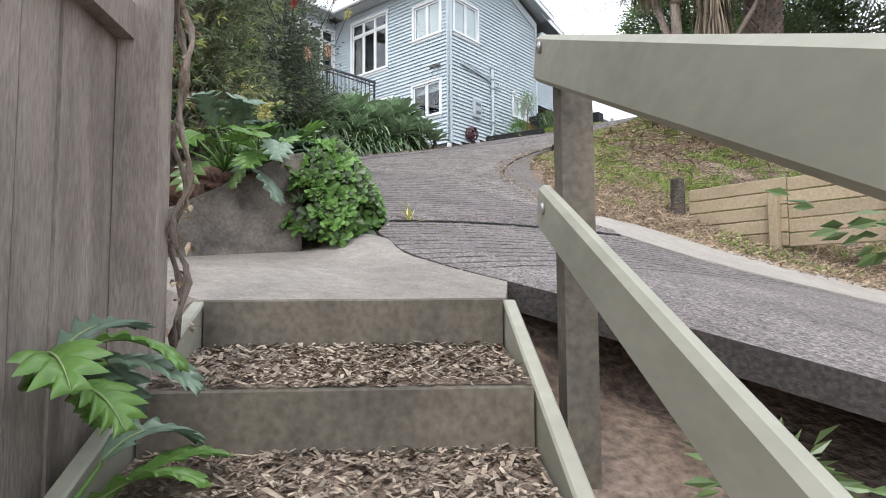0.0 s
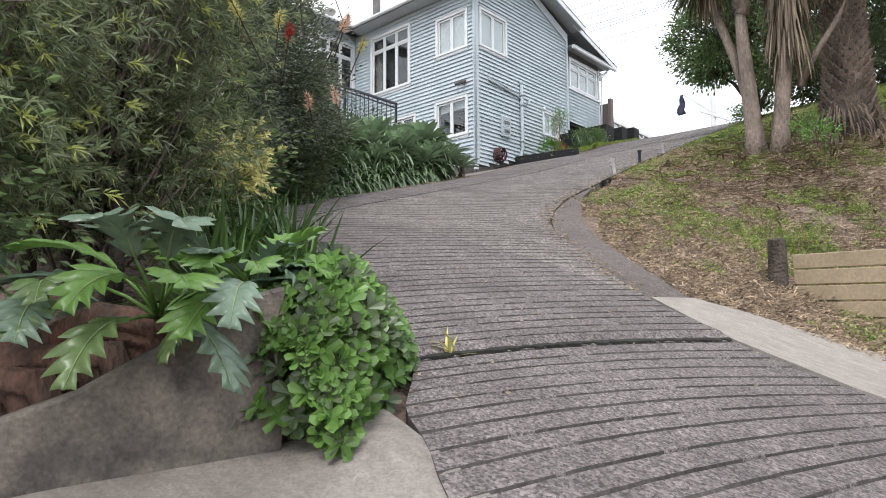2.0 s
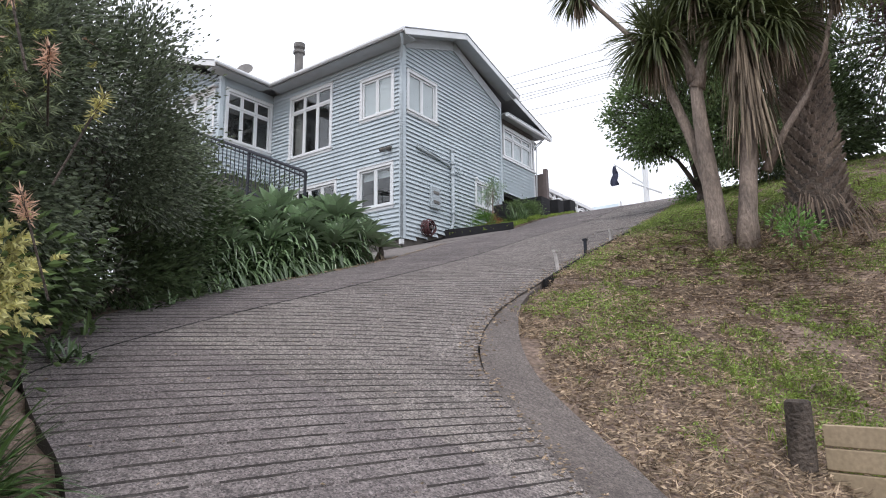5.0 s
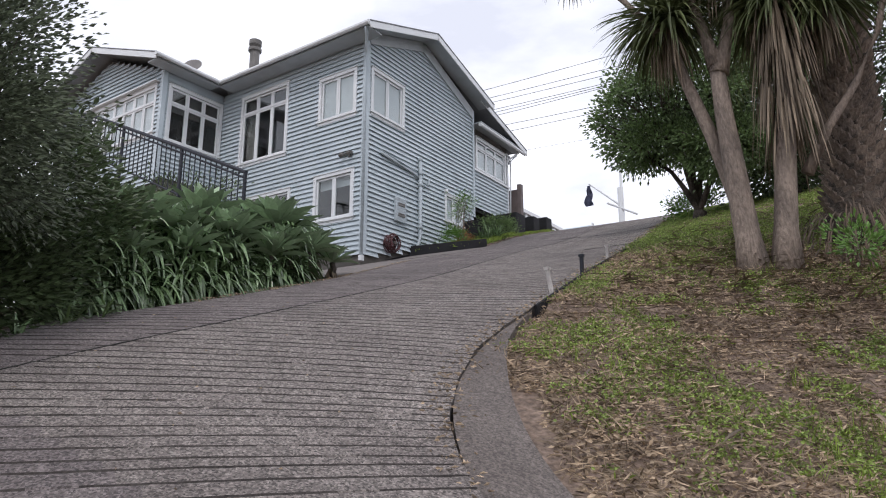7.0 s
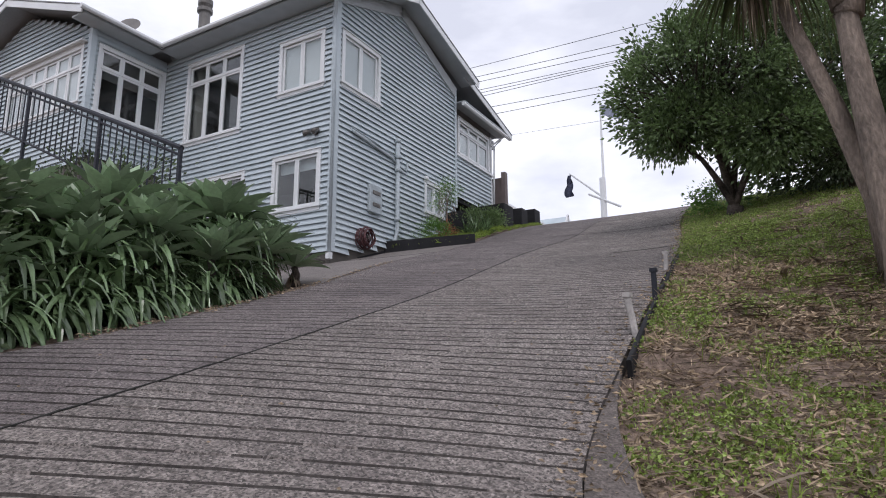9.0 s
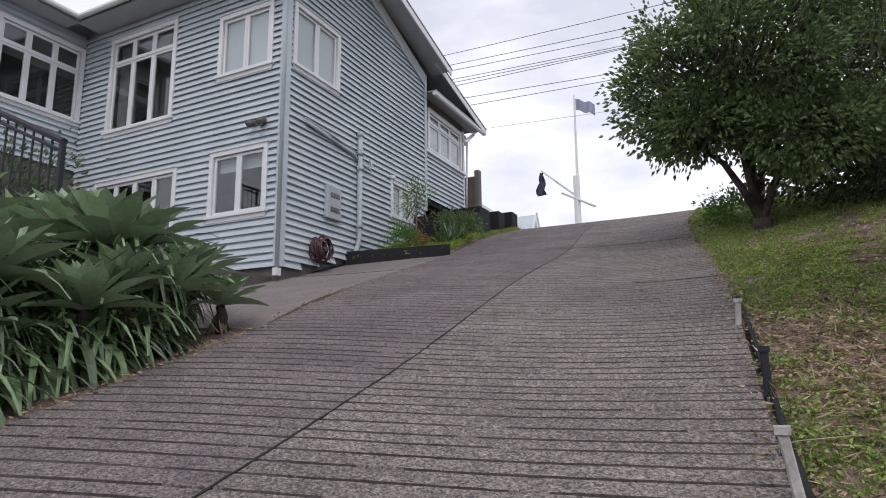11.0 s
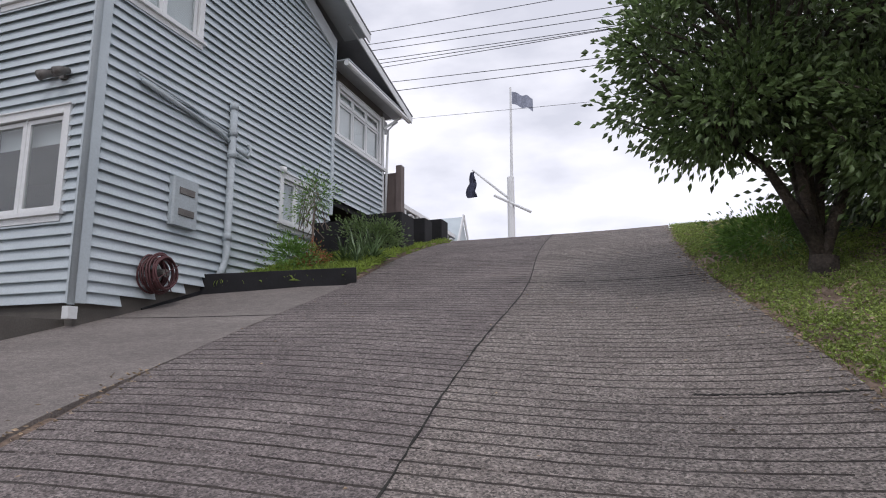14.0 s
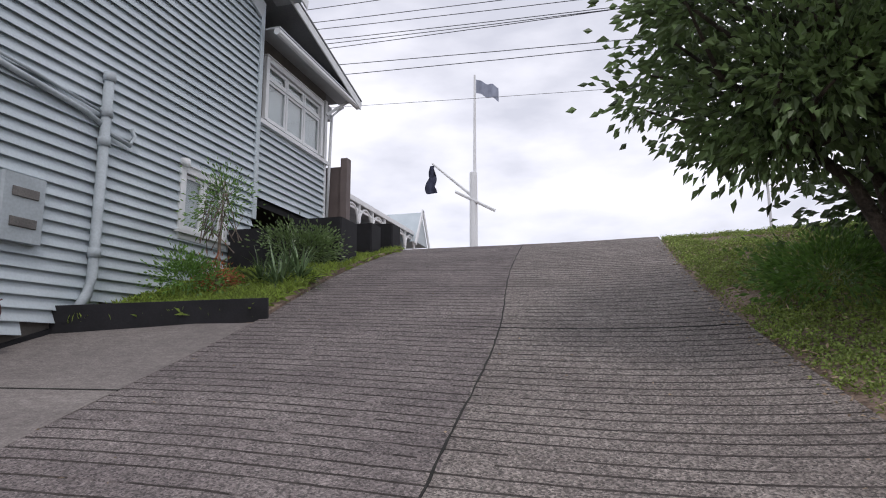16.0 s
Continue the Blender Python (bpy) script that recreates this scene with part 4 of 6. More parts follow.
flue = thing("chimney_flue", (-17.48, 16.8, 13.4), "dark metal chimney flue with a cowl", "chimney")
part("pipe", Build().tube([(-17.48, 16.8, 13.3), (-17.48, 16.8, 14.55)], 0.15, 16), "flue", flue, smooth=False)
part("cowl", Build().tube([(-17.48, 16.8, 14.55), (-17.48, 16.8, 14.58), (-17.48, 16.8, 14.68), (-17.48, 16.8, 14.7), (-17.48, 16.8, 14.8), (-17.48, 16.8, 14.95)], [0.15, 0.21, 0.21, 0.13, 0.2, 0.2], 16), "flue", flue)
vent = thing("roof_vent", (-16.9, 17.5, 13.5), "thin dark roof vent pipe", "vent pipe")
part("pipe", Build().tube([(-16.7, 17.4, 13.4), (-16.7, 17.4, 14.25)], 0.025, 8), "flue", vent)
part("cap", Build().tube([(-16.7, 17.4, 14.25), (-16.7, 17.4, 14.33)], 0.05, 8), "flue", vent)
dish = thing("satellite_dish", (-18.3, 14.9, 13.3), "grey satellite dish on the roof", "satellite dish")
c0, dn = Vector((-18.2, 15.1, 13.55)), Vector((0.5, -0.75, 0.42)).normalized()
part("dish", Build().tube([c0 - dn * 0.05, c0 - dn * 0.03, c0], [0.03, 0.2, 0.28], 20), "flue", dish)
part("arm", Build().tube([(-18.3, 15.2, 13.1), (-18.25, 15.15, 13.45)], 0.02, 6), "flue", dish)

# fittings on the right wall
pipe = thing("waste_pipe", (-11.9, 18.25, 7.6), "painted soil pipe with bends against the wall", "pipe")
PX = -11.9
part("stack", Build().tube([(PX, 18.25, 10.2), (PX, 18.25, 7.95), (PX, 18.2, 7.75), (PX + .03, 18.08, 7.6)], 0.055, 12), "pipe_paint", pipe, smooth=True)
for z in (10.16, 9.75, 9.42, 8.2):
    part("collar", Build().tube([(PX, 18.25, z - .05), (PX, 18.25, z + .05)], 0.068, 12), "pipe_paint", pipe, smooth=True)
part("branch", Build().tube([(PX - .02, 18.25, 9.6), (PX - .02, 18.0, 9.68), (PX - .02, 16.55, 9.83)], 0.03, 10), "pipe_paint", pipe, smooth=True)
part("branch", Build().tube([(PX - .02, 18.2, 9.75), (PX - .02, 17.4, 9.83), (PX - .02, 16.5, 9.9)], 0.016, 8), "pipe_paint", pipe, smooth=True)
part("trap", Build().tube([(PX, 18.3, 9.55), (PX, 18.62, 9.5), (PX, 18.68, 9.62), (PX, 18.62, 9.7)], 0.028, 8), "pipe_paint", pipe, smooth=True)
box = thing("meter_box", (-11.97, 17.46, 8.5), "painted meter box with two dark oval windows", "meter box")
part("case", Build().beam((-11.93, 17.38, 8.17), (-11.93, 17.38, 8.8), 0.46, 0.1, up=(1, 0, 0), c=0.02), "pipe_paint", box)
for z in (8.63, 8.35):
    part("reading_window", Build().beam((-11.875, 17.25, z), (-11.875, 17.52, z), 0.09, 0.02, up=(1, 0, 0), c=0.018), "flue", box)
spot = thing("security_light", (-12.4, 15.9, 9.72), "twin dark security light on the wall", "light")
part("base", Build().box((-12.5, 15.92, 9.66), (-12.42, 15.98, 9.76)), "flue", spot)
for x in (-12.6, -12.36):
    part("lamp", Build().tube([(x, 15.93, 9.74), (x - .02, 15.84, 9.7), (x - .03, 15.78, 9.66)], [0.035, 0.055, 0.06], 12), "flue", spot, smooth=True)
sens = thing("wall_sensor", (-11.93, 19.62, 9.58), "small white round sensor beside the window", "sensor")
part("body", Build().tube([(-11.98, 19.6, 9.62), (-11.9, 19.6, 9.6), (-11.86, 19.6, 9.54)], [0.05, 0.06, 0.02], 12), "trim", sens, smooth=True)
reel = thing("hose_reel", (-11.8, 16.93, 7.5), "dark red hose coiled on a wall reel", "hose reel")
for k in range(16):
    r = 0.14 + 0.08 * rng.random()
    x = -11.93 + 0.016 * k
    part("hose_coil", Build().tube([(x + .012 * math.sin(3 * t + k), 16.93 + r * math.cos(t), 7.5 + r * 1.12 * math.sin(t)) for t in (i * math.tau / 24 for i in range(25))], 0.012, 5, False), "hose", reel, smooth=True)
part("hub", Build().tube([(-11.97, 16.93, 7.5), (-11.7, 16.93, 7.5)], 0.05, 12), "flue", reel)
for t in range(4):
    part("spoke", Build().beam((-11.7, 16.93, 7.5), (-11.7, 16.93 + .22 * math.cos(t * 1.57 + .5), 7.5 + .25 * math.sin(t * 1.57 + .5)), 0.015, 0.01), "hose", reel)

# planter of black boards
pl = thing("planter_edging", (-11.0, 18.4, 7.4), "black-stained low timber edging round the planting bed", "garden edging")
for a, c, h in (((-12.0, 17.9), (-10.02, 18.6), 0.30), ((-12.0, 16.9), (-12.0, 17.9), 0.1)):
    za, zc = ground_z(*a), ground_z(*c)
    part("board", Build().beam((a[0], a[1], za + h / 2 - .05), (c[0], c[1], zc + .03), 0.045, h + .1 if h > .2 else h), "black_timber", pl)

# ---- balustrade, pots, screen, street things ----
bal = thing("balustrade", (-12.5, 11.4, 7.5), "black iron balustrade sloping down beside the planting", "balustrade")
A0, A1 = Vector((-17.5, 11.4, 10.45)), Vector((-10.5, 11.4, 7.45))


def rail_z(x):
    return float(np.interp(x, [-17.5, -15.8, -12.7, -10.65], [10.48, 9.83, 8.47, 7.54]))


for dz, w in ((0, 0.065), (-0.1, 0.032), (-0.92, 0.036)):
    part("rail", Build().tube([(x, 11.4, rail_z(x) + dz) for x in (-17.5, -15.8, -12.7, -10.65)], w / 2 + .004, 6), "iron", bal)
x = -17.4
while x < -10.65:
    part("baluster", Build().tube([(x, 11.4, rail_z(x) - 0.92), (x, 11.4, rail_z(x) - .02)], 0.011, 6), "iron", bal)
    x += 0.16
for x in (-16.9, -14.7, -12.55, -10.67):
    part("post", Build().beam((x, 11.4, rail_z(x) - 1.6), (x, 11.4, rail_z(x) + .02), 0.05, 0.05, up=(0, 1, 0)), "iron", bal)

for k, (x, y, r, h) in enumerate(((-11.0, 21.8, 0.42, 0.55), (-10.9, 23.0, 0.3, 0.4), (-10.85, 23.9, 0.3, 0.35), (-11.6, 20.9, 0.35, 0.5))):
    z = ground_z(x, y) - 0.15
    p = thing("hedge_pot", (x, y, z), "black rectangular planter at the top of the bed", "planter", "black planters beside the drive")
    part("box", Build().beam((x, y, z), (x, y, z + h + .3), 2 * r, 1.5 * r, up=(0, 1, 0), c=0.02), "black_timber", p)
scr = thing("side_screen", (-12.2, 25, 9.5), "brown timber screen with an end post beyond the house", "screen")
part("panel", Build().box((-13.6, 24.4, 8.8), (-11.92, 24.45, 10.95)), "fence_brown", scr)
part("end_post", Build().box((-11.92, 24.3, 8.8), (-11.78, 24.5, 11.1)), "fence_brown", scr)

pole = thing("flagpole", (-17.5, 55, 9), "white timber flagpole with an angled gaff", "flagpole")


part("mast", Build().tube([(-11.73, 36, 9.2), (-11.70, 36, 14.1)], [.16, .15], 10), "trim", pole)
part("topmast", Build().tube([(-11.66, 36.0, 12.6), (-11.6, 36, 18.15)], [.08, .04], 8), "trim", pole)
part("gaff", Build().tube([(-13.38, 36, 14.61), (-11.75, 36, 13.15)], [.04, .06], 6), "trim", pole)
part("yard", Build().tube([(-12.4, 35.9, 13.35), (-10.85, 35.9, 12.5)], [.06, .06], 6), "trim", pole)
vs = [(-11.55 + .075 * i, 36 + .05 * math.sin(i * 1.2), 17.95 - .035 * i - .19 * j + .04 * math.sin(i * .9)) for i in range(13) for j in range(4)]
part("flag", Build().add(vs, [(i * 4 + j, i * 4 + j + 1, i * 4 + j + 5, i * 4 + j + 4) for i in range(12) for j in range(3)]), "flag_pale", pole, "pale grey-blue flag flying in the wind", True)
vs = [(-13.36 + (.10 + .022 * j) * math.sin(i * 2.1 + .4 * j) - .01 * j, 36 + .07 * math.cos(i * 2.1), 14.5 - .125 * j) for i in range(7) for j in range(10)]
part("flag", Build().add(vs, [(i * 10 + j, i * 10 + j + 1, i * 10 + j + 11, i * 10 + j + 10) for i in range(6) for j in range(9)]), "flag", pole, "navy and white flag hanging limp from the gaff", True)

# overhead wires
for k, (x0, z0, x1, z1) in enumerate(((-17.1, 19.57, -14.12, 19.51), (-16.93, 19.03, -11.83, 18.85), (-16.77, 18.74, -11.83, 18.54), (-16.52, 18.29, -11.83, 18.12), (-16.37, 18.12, -11.83, 18.0), (-16.29, 17.93, -11.83, 17.89), (-15.82, 17.26, -11.83, 17.06), (-15.66, 16.86, -11.83, 16.73), (-14.77, 15.62, -11.84, 15.47))):
    m = (z1 - z0) / (x1 - x0)
    t = thing("overhead_wire", (-14, 32, z0), "thin dark overhead wire across the sky", "power line", "overhead wires above the street")
    part("wire", Build().tube([(x, 32, z0 + m * (x - x0) + 0.0006 * (x + 14) ** 2) for x in range(-60, 41, 5)], .013 if k < 8 else .007, 5), "iron", t)
lamp = thing("street_lamp", (1.5, 40, 9.2), "slim street lamp on a pole beyond the crest", "street lamp")
part("pole", Build().tube([(-0.4, 40, 9.0), (-0.4, 40, 16.6)], [.06, .045], 8), "metal", lamp)
part("lamp_head", Build().tube([(-0.4, 40, 16.5), (-0.4, 40, 16.7), (-0.4, 40, 17.1)], [.35, .3, .08], 12), "cream", lamp)

# villa beyond the street
villa = thing("villa", (-22, 41, 9.2), "pale weatherboard villa with fretwork verandah and iron roof", "house")
part("wall", Build().box((-28, 35, 8.8), (-19.2, 46.5, 13.6)), "board", villa)
part("verandah_roof", Build().add([(-17.4, 34.5, 13.9), (-17.4, 46.6, 13.9), (-23, 46.6, 15.0), (-23, 34.5, 15.0), (-17.4, 34.5, 13.84), (-17.4, 46.6, 13.84), (-23, 46.6, 14.9), (-23, 34.5, 14.9)], [(0, 1, 2, 3), (7, 6, 5, 4), (0, 4, 5, 1), (1, 5, 6, 2), (3, 2, 6, 7), (0, 3, 7, 4)]), "roof", villa)
part("fascia", Build().beam((-17.38, 34.5, 13.8), (-17.38, 46.6, 13.8), .08, .22), "trim", villa)
part("porch_gable", Build().add([(-17.2, 45.6, 13.3), (-17.2, 48.0, 13.3), (-17.2, 46.8, 15.2), (-21, 45.6, 13.3), (-21, 48.0, 13.3), (-21, 46.8, 15.2)], [(0, 1, 2), (3, 5, 4), (0, 2, 5, 3), (1, 4, 5, 2)]), "board", villa)
part("barge_board", Build().beam((-17.1, 45.4, 13.1), (-17.1, 46.8, 15.3), .08, .22), "trim", villa)
part("barge_board", Build().beam((-17.1, 48.2, 13.1), (-17.1, 46.8, 15.3), .08, .22), "trim", villa)
for i in range(8):
    y = 35.0 + i * 1.6
    part("post", Build().beam((-17.45, y, 9), (-17.45, y, 13.8), .12, .12, up=(0, 1, 0)), "trim", villa)
    if i < 7:
        part("fretwork", Build().tube([(-17.45, y + .8 + .72 * math.cos(a), 12.9 + .7 * math.sin(a)) for a in (q * math.pi / 8 for q in range(9))], .06, 6), "trim", villa)
        part("bracket", Build().beam((-17.45, y + .08, 13.45), (-17.45, y + 1.5, 13.45), .05, .1), "trim", villa)
    # opaque dark panel, the unlit room behind the pane painted as colour
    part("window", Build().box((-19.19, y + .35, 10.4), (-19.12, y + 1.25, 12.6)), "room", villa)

# neighbour's fence high on the right
nf = thing("hilltop_fence", (0, 22.3, 9), "dark slatted fence on the hilltop", "fence")
for i in range(9):
    x = -2.6 + i * 1.1
    part("post", Build().beam((x, 22.4, ground_z(min(x, 2), 22.4) - .2), (x, 22.4, 9.95), .08, .08, up=(0, 1, 0)), "bark_dark", nf)
for k in range(6):
    part("slat", Build().beam((-2.6, 22.35, 9.9 - k * .13), (6.2, 22.35, 9.9 - k * .13), .02, .07), "bark_dark", nf)

# ---- vegetation ----
nrg = np.random.default_rng(11)


def leaves_mesh(name, pts, dirs, length, width, material, parent=None, label="", fold=0.25, droop=0.0):
    """Many small folded leaves: pts and dirs are n x 3 arrays; length and width n or numbers."""
    n = len(pts)
    pts, dirs = np.asarray(pts, float), np.asarray(dirs, float)
    dirs = dirs / np.linalg.norm(dirs, axis=1, keepdims=True)
    r = nrg.normal(size=(n, 3))
    r[:, 2] *= 0.4
    side = np.cross(dirs, r)
    side /= np.linalg.norm(side, axis=1, keepdims=True) + 1e-9
    up = np.cross(side, dirs)
    up *= np.where(up[:, 2:3] < 0, -1, 1)
    L = (np.ones(n) * length * nrg.uniform(0.65, 1.25, n))[:, None]
    W = (np.ones(n) * width * nrg.uniform(0.7, 1.2, n))[:, None]
    mid = pts + dirs * L * 0.45
    tip = pts + dirs * L + np.array([0, 0, -1.0]) * L * droop
    V = np.stack([pts, mid + side * W / 2 + up * W * fold, tip, mid - side * W / 2 + up * W * fold], 1).reshape(-1, 3)
    k = np.arange(n)[:, None] * 4
    F = np.concatenate([k + np.array([[0, 1, 2]]), k + np.array([[0, 2, 3]])]).astype(int)
    return mesh_ob(name, V.tolist(), F.tolist(), material, parent, label)


def shell(n, c, r, inner=0.75, low=-1.0):
    """n points near the surface of a bumpy ellipsoid."""
    d = nrg.normal(size=(n * 2, 3))
    d /= np.linalg.norm(d, axis=1, keepdims=True)
    d = d[d[:, 2] > low][:n]
    k = nrg.uniform(inner, 1.0, len(d))[:, None]
    bump = np.array([1 + 0.22 * noise.noise(Vector(q * 2.2) + Vector(c)) for q in d])[:, None]
    return np.array(c) + d * np.array(r) * k * bump, d


def clumpy(n, centres, outs, rad, spread=0.9):
    """n leaf places and directions in clumps round the centres."""
    i = nrg.integers(0, len(centres), n)
    o = nrg.normal(size=(n, 3))
    p = centres[i] + o * rad * np.array([1, 1, 0.7]) * 0.5
    d = outs[i] * 0.9 + o * spread * 0.5 + np.array([0, 0, 0.15])
    return p, d


def limbs(base, crotch, targets, r0, material, parent, name="limb", trunk=True):
    if trunk:
        mid = (Vector(base) + Vector(crotch)) / 2 + Vector((rng.uniform(-.05, .05), rng.uniform(-.05, .05), 0))
        part("trunk", Build().tube([base, mid, crotch], [r0 * 1.25, r0, r0 * .85], 10), material, parent, smooth=True)
    for t in targets:
        t = Vector(t)
        m1 = Vector(crotch).lerp(t, 0.35) + Vector((rng.uniform(-.15, .15), rng.uniform(-.15, .15), rng.uniform(0, .2)))
        m2 = Vector(crotch).lerp(t, 0.7) + Vector((rng.uniform(-.15, .15), rng.uniform(-.15, .15), rng.uniform(-.05, .15)))
        part(name, Build().tube([crotch, m1, m2, t], [r0 * .55, r0 * .36, r0 * .2, r0 * .07], 6), material, parent, smooth=True)


def branches(centres, hub, k, r0, material, parent, name="branch"):
    """Thin branches from round a hub to the clump centres, a mesh each."""
    for c in centres[:k]:
        h = Vector(hub) + Vector((rng.uniform(-.2, .2), rng.uniform(-.2, .2), rng.uniform(-.3, .5)))
        c = Vector(c)
        m = h.lerp(c, .5) + Vector((rng.uniform(-.2, .2), rng.uniform(-.2, .2), rng.uniform(-.1, .25)))
        part(name, Build().tube([h, m, c], [r0, r0 * .6, r0 * .2], 5, False), material, parent, smooth=True)


# the broadleaf tree on the bank by the crest
tree = thing("broadleaf_tree", (-4.68, 17.75, 7.1), "dense glossy-leaved small tree on the grassy bank", "tree")
part("trunk", Build().tube([(-4.68, 17.75, 6.95), (-4.67, 17.78, 7.15), (-4.64, 17.8, 7.4)], [0.22, 0.15, 0.13], 10), "bark_dark", tree, smooth=True)
lobes = [(90, (-4.85, 17.55, 9.65), (1.65, 1.7, 1.3), -.75), (50, (-4.3, 17.9, 10.2), (1.4, 1.5, 1.0), -.4), (34, (-5.6, 17.3, 9.3), (.95, 1.1, .85), -1), (34, (-5.3, 17.3, 8.75), (.85, .9, .5), -1), (26, (-4.2, 17.5, 8.75), (1.0, .9, .45), -1), (34, (-3.9, 17.2, 8.4), (1.0, .8, .55), -1), (44, (-3.1, 18.1, 9.6), (1.4, 1.4, 1.3), -.8)]
cs, od = zip(*[shell(k_, c_, r_, .6, lo_) for k_, c_, r_, lo_ in lobes])
cs, od = np.concatenate(cs), np.concatenate(od)
forks = [(-5.35, 17.5, 8.5), (-5.0, 17.35, 8.9), (-4.75, 17.7, 9.2), (-4.4, 18.0, 9.1), (-3.95, 18.0, 8.7), (-4.95, 18.1, 8.9)]
for k_, q in enumerate(forks):
    a_ = Vector((-4.66 + .05 * math.cos(k_), 17.8 + .05 * math.sin(k_), 7.3))
    part("stem", Build().tube([a_, a_.lerp(Vector(q), .35) + Vector((0, 0, .16)), a_.lerp(Vector(q), .7) + Vector((.05, 0, .12)), q], [.07, .055, .042, .032], 8), "bark_dark", tree, smooth=True)
for k_, c_ in enumerate(cs):
    q = min((Vector(f_) for f_ in forks), key=lambda f_: (f_ - Vector(c_)).length)
    c_ = Vector(c_)
    if k_ % 2 == 0:
        mid = q.lerp(c_, .5) + Vector((rng.uniform(-.15, .15), rng.uniform(-.15, .15), rng.uniform(-.05, .2)))
        part("branch", Build().tube([q, mid, c_], [.032, .02, .007], 5, False), "bark_dark", tree, smooth=True)
p, d = clumpy(24000, cs, od, 0.28, 1.3)
leaves_mesh("crown", p, d + np.array([0, 0, -.1]), 0.088, 0.052, "leaf_mid", tree, droop=.1)
# inner leaves take the dark leaf colour, painting in the crown's inner shade
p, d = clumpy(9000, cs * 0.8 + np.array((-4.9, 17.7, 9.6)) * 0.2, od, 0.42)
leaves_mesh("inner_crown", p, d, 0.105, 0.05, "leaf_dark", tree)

# dark trees behind, on the right
for (x, y, z, rx, rz_, mat, lab, n_) in ((-0.6, 20.5, 11.0, 2.6, 2.4, "leaf_dark", "large dark shade tree behind the palm", 14000), (1.6, 16.5, 10.6, 2.4, 2.3, "leaf_purple", "dark purple-leaved tree behind the bank", 12000), (-2.9, 19.8, 9.2, 1.5, 1.6, "leaf_dark", "dark shrub between the trees", 8000), (3.8, 12.5, 8.2, 2.2, 2.4, "leaf_dark", "dark tree at the side of the bank", 8000)):
    t = thing("shade_tree", (x, y, ground_z(x, y) - .1), lab, "tree")
    cs, od = shell(110, (x, y, z), (rx, rx * .9, rz_), 0.7)
    limbs((x, y, ground_z(x, y) - .1), (x, y, z - rz_ * .6), [tuple(c) for c in cs[:7]], 0.16, "bark_dark", t)
    branches(cs, (x, y, z), 60, 0.03, "bark_dark", t)
    p, d = clumpy(n_, cs, od, 0.55)
    leaves_mesh("crown", p, d, 0.13, 0.07, mat, t)


def tuft(b, c, n, length, width, spread=1.0, droop=0.9, seg=4, elev=(0.1, 1.3), fold=0.12, tip=0.05):
    for _ in range(n):
        az, el = rng.uniform(0, math.tau), rng.uniform(*elev)
        d = (math.cos(az) * math.cos(el) * spread, math.sin(az) * math.cos(el) * spread, math.sin(el))
        b.blade(Vector(c) + Vector((rng.uniform(-.04, .04), rng.uniform(-.04, .04), rng.uniform(-.03, .03))), d, (0, 0, 1), length * rng.uniform(.7, 1.1), width * rng.uniform(.8, 1.15), droop * rng.uniform(.6, 1.3), seg, fold, tip)


# cabbage trees
def cabbage(name, base, stems, heads, label, dead=90):
    t = thing(name, base, label, "cabbage tree", "cabbage trees on the bank")
    for pts, rad in stems:
        part("trunk", Build().tube([tuple(catmull(pts, i / 4 * (len(pts) - 1))) for i in range(5)] if len(pts) > 2 else pts, [rad * (1.35 if i == 0 else 1 - .12 * i) for i in range(5)] if len(pts) > 2 else rad, 10), "bark", t, smooth=True)
    for c, s in heads:
        b = Build()
        tuft(b, c, 230, 0.78 * s, 0.036, 1, 1.5, 5, (-0.6, 1.45), 0.1)
        part("leaf_head", b, "leaf_cabbage", t)
        b = Build()
        tuft(b, Vector(c) - Vector((0, 0, .12)), dead, 0.66 * s, 0.028, .5, 2.4, 4, (-1.3, -0.1), 0.1)
        part("dead_skirt", b, "dead_blade", t)
    return t


cabbage("cabbage_tree", (-3.15, 12.05, 5.1), [([(-3.12, 12.05, 4.95), (-3.16, 12.05, 5.5), (-3.22, 12.08, 6.3), (-3.27, 12.08, 7.0), (-3.3, 12.1, 7.7)], 0.15), ([(-3.3, 12.1, 7.6), (-3.45, 12.1, 8.3), (-3.6, 12.1, 8.9)], 0.075), ([(-3.28, 12.1, 7.5), (-3.12, 12.1, 8.1), (-3.08, 12.1, 8.8)], 0.085), ([(-3.15, 12.3, 5.1), (-3.3, 12.3, 6.3), (-3.6, 12.25, 7.3), (-3.85, 12.2, 8.3)], 0.10), ([(-3.9, 12.1, 8.2), (-4.25, 11.95, 8.7), (-4.85, 11.9, 9.5)], 0.045)],
        [((-3.75, 12.05, 8.35), 1.2), ((-3.95, 12.3, 8.5), 1.2), ((-3.6, 12.3, 8.95), 1.1), ((-3.2, 12.0, 8.95), 1.15), ((-4.9, 11.9, 9.55), 0.8)], "tall forked cabbage tree with pale bark and drooping strap leaves", 36)
cabbage("cabbage_tree", (-2.83, 12.1, 5.1), [([(-2.84, 12.1, 5.0), (-2.8, 12.12, 5.6), (-2.7, 12.15, 6.6), (-2.58, 12.2, 7.5), (-2.5, 12.2, 8.3)], 0.135), ([(-2.55, 12.3, 6.2), (-2.2, 12.3, 6.85), (-1.82, 12.3, 7.4), (-1.55, 12.3, 8.4)], 0.05)],
        [((-2.65, 12.05, 8.25), 1.25), ((-2.2, 12.25, 8.2), 1.15), ((-2.5, 12.2, 8.8), 1.2), ((-2.9, 12.3, 8.5), 1.1), ((-1.55, 12.3, 8.8), 0.95)], "cabbage tree with long brown dead leaf skirts", 56)
b = Build()
